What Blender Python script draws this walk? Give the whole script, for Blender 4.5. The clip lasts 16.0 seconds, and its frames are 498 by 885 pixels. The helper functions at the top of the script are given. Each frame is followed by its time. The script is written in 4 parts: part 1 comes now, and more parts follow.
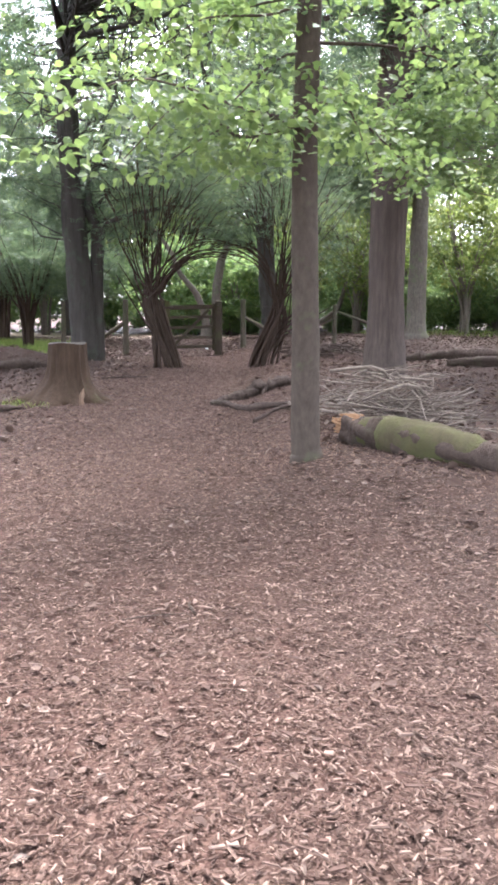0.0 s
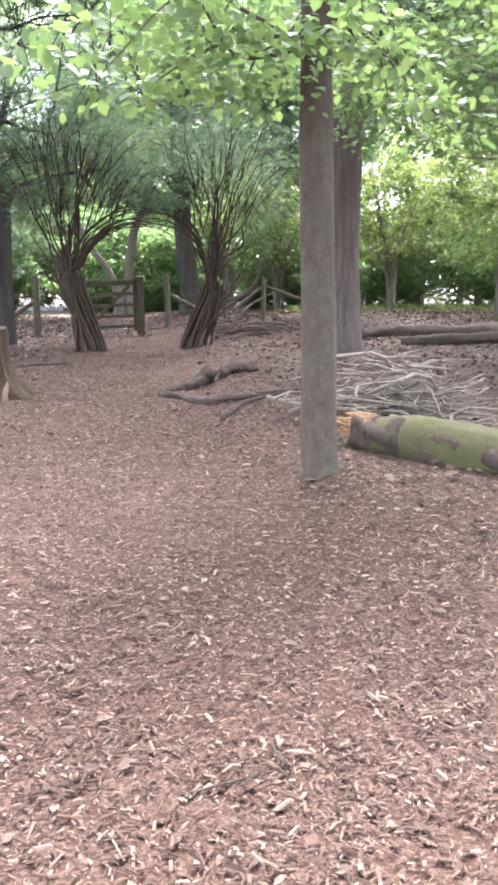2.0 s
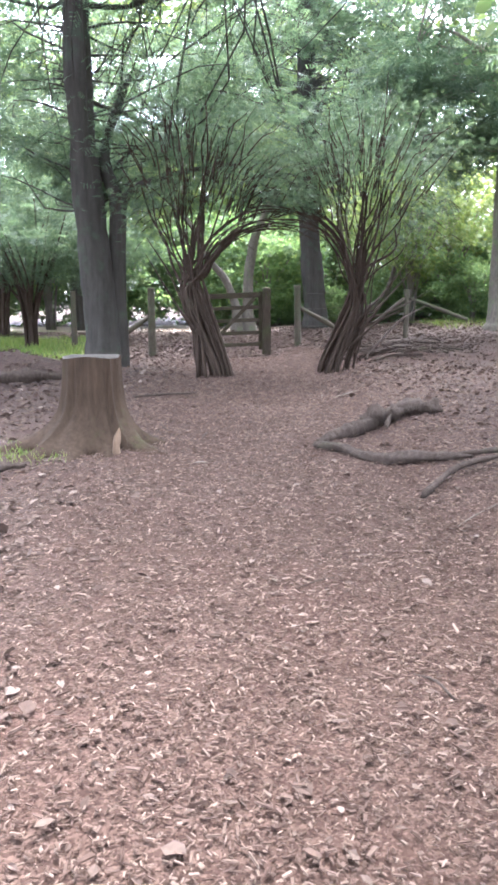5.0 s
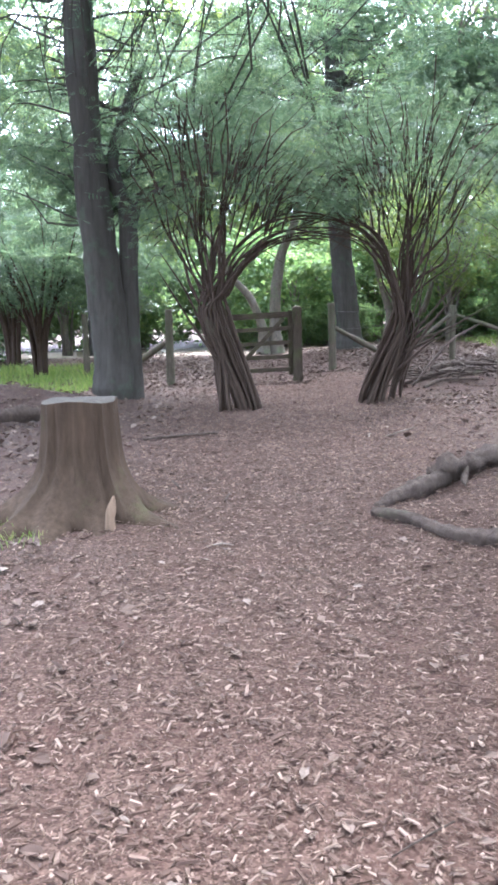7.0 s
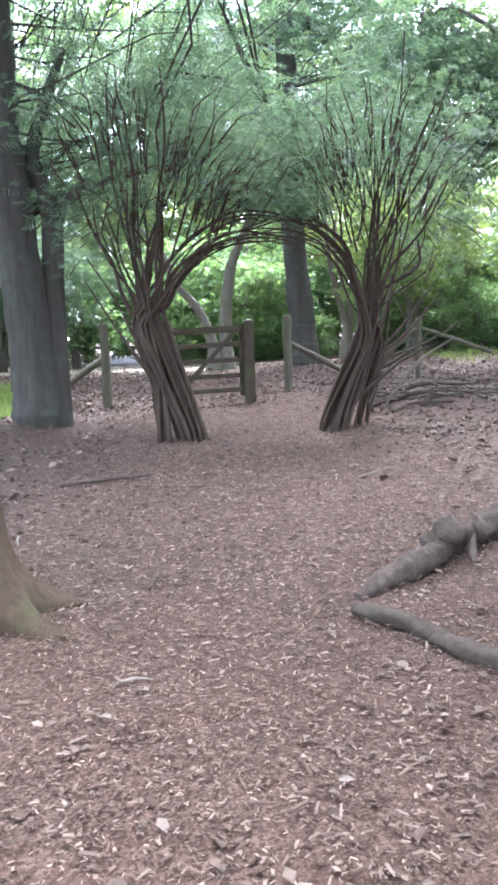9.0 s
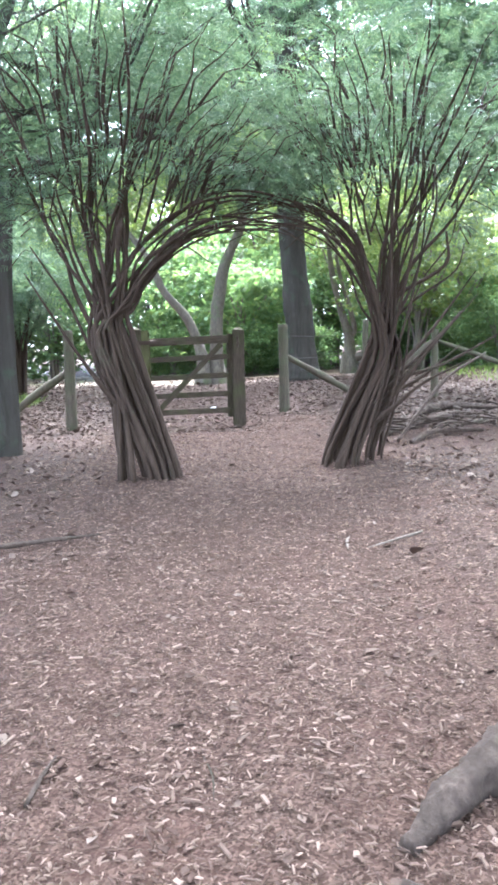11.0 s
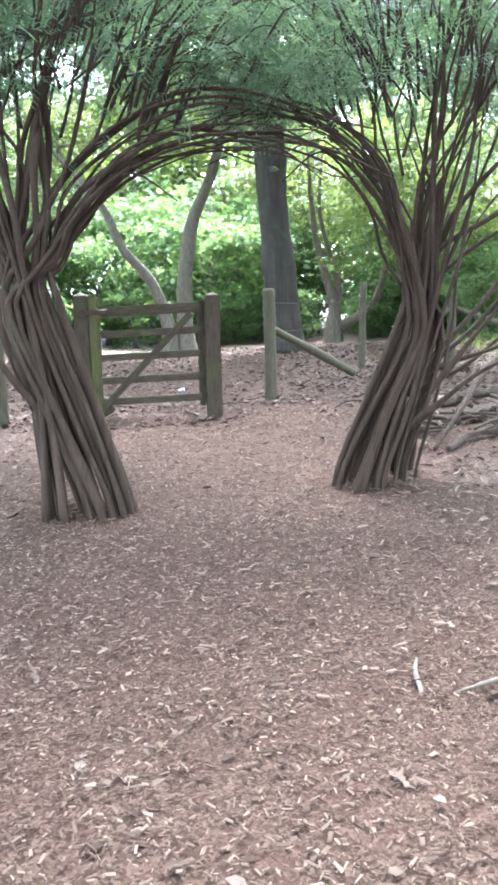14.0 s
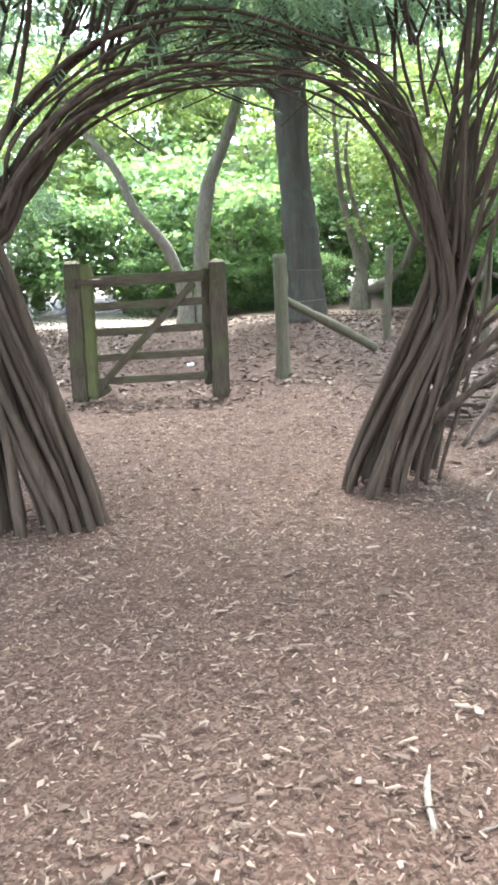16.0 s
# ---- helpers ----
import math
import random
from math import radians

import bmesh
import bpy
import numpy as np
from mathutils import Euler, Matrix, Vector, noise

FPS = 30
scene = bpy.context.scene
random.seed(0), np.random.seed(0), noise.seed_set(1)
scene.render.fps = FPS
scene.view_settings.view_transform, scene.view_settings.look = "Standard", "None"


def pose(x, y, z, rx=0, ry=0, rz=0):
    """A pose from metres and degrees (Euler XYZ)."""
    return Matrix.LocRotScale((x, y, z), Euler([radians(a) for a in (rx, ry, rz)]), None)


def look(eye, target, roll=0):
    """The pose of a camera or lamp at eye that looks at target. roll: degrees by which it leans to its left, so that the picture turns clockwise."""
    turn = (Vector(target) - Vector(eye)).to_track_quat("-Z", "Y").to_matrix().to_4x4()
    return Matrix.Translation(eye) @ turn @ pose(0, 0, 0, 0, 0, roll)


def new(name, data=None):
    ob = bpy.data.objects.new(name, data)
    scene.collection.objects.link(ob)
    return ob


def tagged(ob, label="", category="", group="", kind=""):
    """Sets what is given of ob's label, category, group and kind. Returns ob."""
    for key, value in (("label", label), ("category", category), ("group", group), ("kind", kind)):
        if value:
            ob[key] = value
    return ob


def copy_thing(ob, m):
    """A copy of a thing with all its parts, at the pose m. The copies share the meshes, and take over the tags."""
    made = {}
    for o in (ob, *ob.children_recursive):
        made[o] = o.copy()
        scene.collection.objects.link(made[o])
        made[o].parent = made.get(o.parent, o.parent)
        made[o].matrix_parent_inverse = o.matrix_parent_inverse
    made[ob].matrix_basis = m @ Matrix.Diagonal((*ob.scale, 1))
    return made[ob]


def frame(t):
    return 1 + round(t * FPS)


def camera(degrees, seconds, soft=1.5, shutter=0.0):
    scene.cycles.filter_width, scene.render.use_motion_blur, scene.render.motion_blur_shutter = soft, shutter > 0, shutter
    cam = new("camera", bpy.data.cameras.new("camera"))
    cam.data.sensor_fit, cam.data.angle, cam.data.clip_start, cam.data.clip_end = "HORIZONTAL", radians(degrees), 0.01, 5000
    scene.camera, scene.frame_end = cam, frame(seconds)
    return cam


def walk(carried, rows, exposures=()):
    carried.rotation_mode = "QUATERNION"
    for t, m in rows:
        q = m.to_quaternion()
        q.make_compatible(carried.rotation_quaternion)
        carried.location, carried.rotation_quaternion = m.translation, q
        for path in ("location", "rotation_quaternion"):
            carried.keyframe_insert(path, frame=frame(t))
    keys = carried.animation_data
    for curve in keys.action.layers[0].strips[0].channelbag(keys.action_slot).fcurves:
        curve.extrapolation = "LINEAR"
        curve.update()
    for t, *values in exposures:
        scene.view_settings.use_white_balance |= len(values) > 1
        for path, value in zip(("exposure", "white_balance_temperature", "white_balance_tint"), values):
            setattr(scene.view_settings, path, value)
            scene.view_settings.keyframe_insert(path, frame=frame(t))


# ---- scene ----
cam = camera(35.1, 16.0, soft=3.2)
METRES, EYE, TILT, LEAN, TURN = 11.95, 1.4, 0.0, 0.0, 0.0
ROWS = [
    (0.0, 0.0, 0.0, 0.0, 0.09, -9.05, -0.56),
    (0.5, -0.0112, 0.0319, 0.0006, -1.42, -9.96, -0.44),
    (1.0, -0.0291, 0.0611, -0.0, -5.11, -10.21, -0.5),
    (1.5, -0.0426, 0.0846, -0.0001, -8.36, -10.37, -0.35),
    (2.0, -0.0508, 0.1135, 0.0021, -7.23, -10.8, 0.03),
    (2.5, -0.0593, 0.1416, 0.0008, -5.76, -10.69, 0.25),
    (3.0, -0.0678, 0.1718, 0.003, -5.5, -10.62, 0.53),
    (3.5, -0.0681, 0.2073, 0.003, -2.06, -10.39, 0.88),
    (4.0, -0.0764, 0.2409, 0.0039, -0.23, -10.18, 0.5),
    (6.5, -0.0891, 0.4153, 0.0089, 1.15, -9.51, 0.84),
    (7.0, -0.0912, 0.4479, 0.0094, 2.11, -8.64, 1.53),
    (7.5, -0.096, 0.4817, 0.0114, -1.97, -8.65, 1.87),
    (8.0, -0.0907, 0.516, 0.0114, -2.77, -8.96, 2.11),
    (8.5, -0.0885, 0.542, 0.0137, -1.36, -8.47, 1.86),
    (11.0, -0.0744, 0.7243, 0.0138, -1.45, -7.12, 1.02),
    (11.5, -0.0776, 0.754, 0.0139, -0.25, -7.38, 0.43),
    (12.0, -0.0818, 0.7855, 0.0152, -1.31, -8.07, -0.03),
    (12.5, -0.0801, 0.8165, 0.0177, -0.87, -8.69, -0.09),
    (13.0, -0.0823, 0.8461, 0.0187, -1.03, -8.87, -0.58),
    (13.5, -0.0841, 0.8765, 0.0199, -4.0, -9.26, 0.99),
    (14.0, -0.0767, 0.9062, 0.0202, -3.68, -9.84, 1.14),
    (14.5, -0.0731, 0.9319, 0.0198, -3.47, -10.74, 0.81),
    (15.0, -0.0719, 0.9505, 0.0213, -5.04, -11.59, 0.62),
    (15.5, -0.0654, 0.9627, 0.0209, -4.62, -12.46, 0.73),
    (16.0, -0.0547, 0.9725, 0.0234, -1.44, -12.36, 1.53),
]
EXPOSURES = [(0.0, 3.85, 5850, 17), (2.0, 4.4, 5750, 13), (4.0, 4.4, 5650, 14), (7.0, 4.4, 5250, 11), (8.5, 4.5, 5250, 10), (11.0, 4.85, 5200, 8), (13.0, 4.9, 5200, 6), (14.5, 5.05, 5350, 2), (16.0, 5.0, 5550, 0)]
walk(cam, [(t, pose(0, 0, EYE, TILT, LEAN, TURN) @ pose(METRES * x, METRES * y, METRES * z, 90 + pitch, roll, yaw)) for t, x, y, z, yaw, pitch, roll in ROWS],
     exposures=EXPOSURES)

# ---------------------------------------------------------------- light
SUN_EL, SUN_AZ = 58.0, 14.0          # high, ahead of the walker and a little to the right
world = bpy.data.worlds.new("sky")
scene.world = world
world.use_nodes = True
wn = world.node_tree.nodes
sky = wn.new("ShaderNodeTexSky")
sky.sky_type = "NISHITA"
sky.sun_disc = False
sky.sun_elevation, sky.sun_rotation = radians(SUN_EL), radians(SUN_AZ)
sky.air_density, sky.dust_density, sky.ozone_density = 1.0, 4.0, 1.0
wn["Background"].inputs["Strength"].default_value = 0.15
veil = wn.new("ShaderNodeHueSaturation")   # thin overcast
veil.inputs["Saturation"].default_value = 0.3
world.node_tree.links.new(sky.outputs[0], veil.inputs["Color"])
world.node_tree.links.new(veil.outputs[0], wn["Background"].inputs["Color"])

sun = new("sun", bpy.data.lights.new("sun", "SUN"))
sun.data.energy, sun.data.angle, sun.data.color = 1.4, radians(30), (1.0, 0.95, 0.86)
sd = Vector((math.sin(radians(SUN_AZ)) * math.cos(radians(SUN_EL)), math.cos(radians(SUN_AZ)) * math.cos(radians(SUN_EL)), math.sin(radians(SUN_EL))))
sun.matrix_world = look(sd * 40, (0, 0, 0))


# ---------------------------------------------------------------- materials
def material(name):
    m = bpy.data.materials.new(name)
    m.use_nodes = True
    m.node_tree.nodes["Principled BSDF"].inputs["Specular IOR Level"].default_value = 0.12   # dry, matt woodland surfaces
    return m, m.node_tree, m.node_tree.nodes["Principled BSDF"]


def node(nt, kind, **inputs):
    n = nt.nodes.new(kind)
    for key, value in inputs.items():
        n.inputs[key.replace("_", " ")].default_value = value
    return n


def ramp(nt, fac, stops):
    r = nt.nodes.new("ShaderNodeValToRGB")
    while len(r.color_ramp.elements) < len(stops):
        r.color_ramp.elements.new(0.5)
    for e, (p, c) in zip(r.color_ramp.elements, stops):
        e.position, e.color = p, (*c, 1)
    nt.links.new(fac, r.inputs[0])
    return r.outputs[0]


def noise_tex(nt, vec, scale, detail=5.0, rough=0.6):
    n = node(nt, "ShaderNodeTexNoise", Scale=scale, Detail=detail, Roughness=rough)
    nt.links.new(vec, n.inputs["Vector"])
    return n.outputs["Fac"]


def mixed(nt, fac, a, b, blend="MIX"):
    m = nt.nodes.new("ShaderNodeMix")
    m.data_type, m.blend_type = "RGBA", blend
    for sock, v in ((m.inputs[0], fac), (m.inputs[6], a), (m.inputs[7], b)):
        if isinstance(v, (int, float)):
            sock.default_value = v
        elif isinstance(v, tuple):
            sock.default_value = (*v, 1)
        else:
            nt.links.new(v, sock)
    return m.outputs[2]


def bumped(nt, bsdf, height, strength, distance):
    b = node(nt, "ShaderNodeBump", Strength=strength, Distance=distance)
    nt.links.new(height, b.inputs["Height"])
    nt.links.new(b.outputs[0], bsdf.inputs["Normal"])


def coords(nt, scale=(1, 1, 1)):
    tc = nt.nodes.new("ShaderNodeTexCoord")
    mp = nt.nodes.new("ShaderNodeMapping")
    mp.inputs["Scale"].default_value = scale
    nt.links.new(tc.outputs["Object"], mp.inputs[0])
    return mp.outputs[0]


def bark(name, dark, light, moss=None, moss_amount=0.0, furrow=0.02, stretch=0.18, scale=14):
    m, nt, b = material(name)
    long_ = coords(nt, (1, 1, stretch))
    fine = noise_tex(nt, long_, scale, 8, 0.7)
    wide = noise_tex(nt, coords(nt), 2.2, 4)
    col = ramp(nt, fine, [(0.3, dark), (0.72, light)])
    col = mixed(nt, ramp(nt, wide, [(0.35, (0, 0, 0)), (0.7, (0.7, 0.7, 0.7))]), col, tuple(0.5 * (a + c) * 0.75 for a, c in zip(dark, light)))
    if moss:
        patch = noise_tex(nt, coords(nt), 3.1, 6, 0.65)
        lo = 0.62 - 0.4 * moss_amount
        col = mixed(nt, ramp(nt, patch, [(lo, (0, 0, 0)), (lo + 0.16, (1, 1, 1))]), col, moss)
    nt.links.new(col, b.inputs["Base Color"])
    b.inputs["Roughness"].default_value = 0.9
    bumped(nt, b, fine, 0.8, furrow)
    return m


def leaf(name, a, b_, c, through_light=0.5, gloss=0.45):
    """A leaf that lets light through; every leaf of a crown takes its own tint."""
    m, nt, b = material(name)
    geo = nt.nodes.new("ShaderNodeNewGeometry")
    col = ramp(nt, geo.outputs["Random Per Island"], [(0.0, a), (0.55, b_), (1.0, c)])
    big = noise_tex(nt, coords(nt), 0.8, 3)
    col = mixed(nt, ramp(nt, big, [(0.3, (0, 0, 0)), (0.7, (0.6, 0.6, 0.6))]), col, b_)
    nt.links.new(col, b.inputs["Base Color"])
    b.inputs["Roughness"].default_value = gloss
    b.inputs["Specular IOR Level"].default_value = 0.3
    tr = nt.nodes.new("ShaderNodeBsdfTranslucent")
    bright = mixed(nt, 1.0, col, (1.0, 1.0, 0.7), "MULTIPLY")
    nt.links.new(bright, tr.inputs["Color"])
    ms = nt.nodes.new("ShaderNodeMixShader")
    ms.inputs[0].default_value = through_light
    nt.links.new(b.outputs[0], ms.inputs[1])
    nt.links.new(tr.outputs[0], ms.inputs[2])
    nt.links.new(ms.outputs[0], nt.nodes["Material Output"].inputs["Surface"])
    return m


def litter(name, stops, rough=0.75):
    m, nt, b = material(name)
    geo = nt.nodes.new("ShaderNodeNewGeometry")
    col = ramp(nt, geo.outputs["Random Per Island"], stops)
    grain = noise_tex(nt, coords(nt), 60, 4)
    col = mixed(nt, 0.5, col, ramp(nt, grain, [(0.3, (0.55, 0.55, 0.55)), (0.7, (1, 1, 1))]), "MULTIPLY")
    nt.links.new(col, b.inputs["Base Color"])
    b.inputs["Roughness"].default_value = rough
    return m


def timber(name, dark, light, green, amount):
    m, nt, b = material(name)
    tc = coords(nt, (9, 9, 1.2))
    grain = noise_tex(nt, tc, 6, 8, 0.7)
    stain = noise_tex(nt, coords(nt), 3.5, 5)
    col = ramp(nt, grain, [(0.3, dark), (0.7, light)])
    col = mixed(nt, ramp(nt, stain, [(0.65 - amount, (0, 0, 0)), (0.85 - amount * 0.6, (0.9, 0.9, 0.9))]), col, green)
    nt.links.new(col, b.inputs["Base Color"])
    b.inputs["Roughness"].default_value = 0.85
    bumped(nt, b, grain, 0.5, 0.006)
    return m


M_SMOOTH = bark("smooth_brown_bark", (0.05, 0.039, 0.030), (0.102, 0.08, 0.062), (0.08, 0.085, 0.045), 0.15, 0.006, 0.5, 22)
M_RED = bark("fibrous_red_brown_bark", (0.05, 0.038, 0.031), (0.125, 0.097, 0.08), None, 0, 0.03, 0.1, 18)
M_DARK = bark("dark_grey_bark", (0.028, 0.024, 0.020), (0.074, 0.064, 0.054), (0.05, 0.06, 0.04), 0.2, 0.03, 0.12, 12)
M_YEW = bark("yew_stem_bark", (0.022, 0.0145, 0.0105), (0.070, 0.047, 0.034), (0.055, 0.055, 0.034), 0.03, 0.01, 0.12, 30)
M_STUMP = bark("weathered_stump_wood", (0.028, 0.018, 0.012), (0.082, 0.053, 0.034), (0.055, 0.056, 0.022), 0.08, 0.02, 0.12, 24)
M_CUT = bark("grey_cut_wood", (0.035, 0.03, 0.026), (0.075, 0.063, 0.052), None, 0, 0.004, 1.0, 30)
M_MOSSY = bark("moss_covered_bark", (0.06, 0.05, 0.03), (0.105, 0.088, 0.048), (0.078, 0.078, 0.032), 0.4, 0.02, 0.5, 18)
M_ROT = bark("orange_rotten_wood", (0.15, 0.075, 0.035), (0.36, 0.22, 0.125), None, 0, 0.02, 1.0, 26)
M_LOG = bark("old_log_bark", (0.032, 0.023, 0.018), (0.105, 0.076, 0.06), (0.07, 0.065, 0.04), 0.12, 0.03, 0.6, 26)
M_STICK = bark("bleached_sticks", (0.09, 0.07, 0.055), (0.27, 0.22, 0.18), None, 0, 0.003, 0.6, 30)
M_PALE = bark("raw_split_wood", (0.11, 0.07, 0.045), (0.25, 0.17, 0.115), None, 0, 0.004, 0.1, 40)
M_GREYTREE = bark("grey_understorey_bark", (0.075, 0.064, 0.052), (0.22, 0.185, 0.15), (0.13, 0.15, 0.08), 0.2, 0.008, 0.4, 24)
M_GATE = timber("weathered_gate_timber", (0.024, 0.018, 0.013), (0.078, 0.057, 0.041), (0.055, 0.058, 0.024), 0.2)
M_ALGAE = timber("algae_green_timber", (0.035, 0.03, 0.016), (0.10, 0.082, 0.045), (0.07, 0.076, 0.026), 0.36)
M_POST = timber("round_post_timber", (0.04, 0.031, 0.022), (0.105, 0.083, 0.062), (0.062, 0.066, 0.036), 0.25)
M_LIME = leaf("lime_green_leaves", (0.095, 0.145, 0.065), (0.135, 0.19, 0.08), (0.185, 0.235, 0.105), 0.58)
M_MID = leaf("woodland_green_leaves", (0.085, 0.125, 0.042), (0.14, 0.18, 0.058), (0.22, 0.245, 0.085), 0.58)
M_LAUREL = leaf("glossy_laurel_leaves", (0.085, 0.14, 0.065), (0.125, 0.19, 0.08), (0.2, 0.25, 0.095), 0.6, 0.65)
M_NEEDLE = leaf("dark_yew_needles", (0.06, 0.095, 0.062), (0.09, 0.13, 0.085), (0.14, 0.175, 0.11), 0.6, 0.5)
M_GRASS = leaf("woodland_grass", (0.09, 0.14, 0.03), (0.16, 0.22, 0.05), (0.26, 0.27, 0.09), 0.4)
M_CHIP = litter("wood_chips", [(0.0, (0.054, 0.031, 0.022)), (0.35, (0.088, 0.053, 0.039)), (0.75, (0.13, 0.085, 0.064)), (1.0, (0.245, 0.172, 0.133))])
M_DRY = litter("dry_fallen_leaves", [(0.0, (0.058, 0.035, 0.026)), (0.45, (0.09, 0.058, 0.044)), (0.85, (0.13, 0.09, 0.07)), (1.0, (0.21, 0.16, 0.13))])


def ground_material():
    """Trodden reddish mulch along the path, darker leaf mould beside it, pale track beyond the gate with its sunlight
    painted in.
    """
    m, nt, b = material("mulch_and_leaf_mould")
    tc = nt.nodes.new("ShaderNodeTexCoord")
    pos = tc.outputs["Object"]
    chips = node(nt, "ShaderNodeTexVoronoi", Scale=110.0, Randomness=1.0)
    warp = node(nt, "ShaderNodeTexNoise", Scale=30.0, Detail=3.0)
    nt.links.new(pos, warp.inputs["Vector"])
    wv = nt.nodes.new("ShaderNodeVectorMath")
    wv.operation = "MULTIPLY_ADD"
    wv.inputs[1].default_value = (0.03, 0.03, 0.03)
    nt.links.new(warp.outputs["Color"], wv.inputs[0])
    nt.links.new(pos, wv.inputs[2])
    nt.links.new(wv.outputs[0], chips.inputs["Vector"])
    tone = nt.nodes.new("ShaderNodeSeparateColor")
    nt.links.new(chips.outputs["Color"], tone.inputs[0])
    mulch = ramp(nt, tone.outputs[0], [(0.0, (0.033, 0.018, 0.013)), (0.5, (0.06, 0.035, 0.026)), (1.0, (0.112, 0.071, 0.053))])
    mould = ramp(nt, tone.outputs[0], [(0.0, (0.027, 0.017, 0.013)), (0.6, (0.058, 0.037, 0.029)), (1.0, (0.115, 0.079, 0.062))])
    sep = nt.nodes.new("ShaderNodeSeparateXYZ")
    nt.links.new(pos, sep.inputs[0])
    wide = noise_tex(nt, pos, 0.9, 4)

    def math_(op, a, c):
        n = nt.nodes.new("ShaderNodeMath")
        n.operation = op
        for sock, v in zip(n.inputs, (a, c)):
            if isinstance(v, (int, float)):
                sock.default_value = v
            else:
                nt.links.new(v, sock)
        return n.outputs[0]
    off = math_("ABSOLUTE", math_("ADD", sep.outputs[0], 0.85), 0)
    edge = math_("ADD", math_("DIVIDE", off, 2.6), math_("MULTIPLY", math_("SUBTRACT", wide, 0.5), 1.1))
    col = mixed(nt, ramp(nt, edge, [(0.35, (0, 0, 0)), (0.75, (1, 1, 1))]), mulch, mould)
    patch = noise_tex(nt, pos, 2.6, 6, 0.7)
    col = mixed(nt, ramp(nt, patch, [(0.45, (0, 0, 0)), (0.75, (0.6, 0.6, 0.6))]), col, (0.066, 0.034, 0.025))
    far = math_("ADD", math_("DIVIDE", sep.outputs[1], 40.0), math_("MULTIPLY", math_("SUBTRACT", wide, 0.5), 0.1))
    side = math_("ADD", math_("DIVIDE", math_("ADD", sep.outputs[0], 10.0), 20.0), math_("MULTIPLY", math_("SUBTRACT", wide, 0.5), 0.15))
    # sunlight on the track's left stretch is painted in as a paler colour
    track = mixed(nt, ramp(nt, side, [(0.40, (0, 0, 0)), (0.47, (1, 1, 1))]), (0.36, 0.29, 0.225), (0.12, 0.083, 0.062))
    col = mixed(nt, ramp(nt, far, [(0.665, (0, 0, 0)), (0.69, (1, 1, 1)), (0.79, (1, 1, 1)), (0.81, (0, 0, 0))]), col, track)
    nt.links.new(col, b.inputs["Base Color"])
    b.inputs["Roughness"].default_value = 0.92
    h = math_("ADD", tone.outputs[1], math_("MULTIPLY", patch, 1.5))
    bumped(nt, b, h, 0.8, 0.012)
    return m


M_GROUND = ground_material()


def metal(name, col):
    m, nt, b = material(name)
    n = noise_tex(nt, coords(nt), 25)
    nt.links.new(ramp(nt, n, [(0.3, col), (0.7, tuple(c * 1.6 for c in col))]), b.inputs["Base Color"])
    b.inputs["Metallic"].default_value, b.inputs["Roughness"].default_value = 0.8, 0.6
    return m


M_SCRAP = bark("white_paper", (0.55, 0.54, 0.52), (0.8, 0.79, 0.77), None, 0, 0.004, 1.0, 30)
M_IRON = metal("rusty_iron", (0.05, 0.036, 0.028))


# ---------------------------------------------------------------- mesh tools
def mesh_from(name, verts, faces, mat, smooth=True):
    """A mesh from arrays: verts (n, 3), faces (m, k) with one k."""
    me = bpy.data.meshes.new(name)
    verts, faces = np.asarray(verts, np.float32).reshape(-1, 3), np.asarray(faces, np.int32)
    n, k = faces.shape
    me.vertices.add(len(verts))
    me.vertices.foreach_set("co", verts.ravel())
    me.loops.add(n * k)
    me.loops.foreach_set("vertex_index", faces.ravel())
    me.polygons.add(n)
    me.polygons.foreach_set("loop_start", np.arange(n, dtype=np.int32) * k)
    me.polygons.foreach_set("use_smooth", np.full(n, smooth))
    me.update(calc_edges=True)
    me.materials.append(mat)
    return me


def child(name, me, parent, label=""):
    ob = new(name, me)
    ob.parent = parent
    if label:
        tagged(ob, label)
    return ob


def thing(name, at, label, category, group="", kind=""):
    ob = new(name)
    ob.matrix_basis = pose(*at)
    ob.empty_display_size = 0.2
    return tagged(ob, label, category, group, kind)


def spline(points, n):
    """n points on a smooth curve through the given ones (x, y, z, radius)."""
    p = np.asarray(points, float)
    p = np.vstack([2 * p[0] - p[1], p, 2 * p[-1] - p[-2]])
    out = []
    segs = len(p) - 3
    for u in np.linspace(0, segs - 1e-6, n):
        i = int(u)
        t = u - i
        a, b, c, d = p[i], p[i + 1], p[i + 2], p[i + 3]
        out.append(0.5 * (2 * b + (c - a) * t + (2 * a - 5 * b + 4 * c - d) * t * t + (3 * b - a - 3 * c + d) * t ** 3))
    return np.array(out)


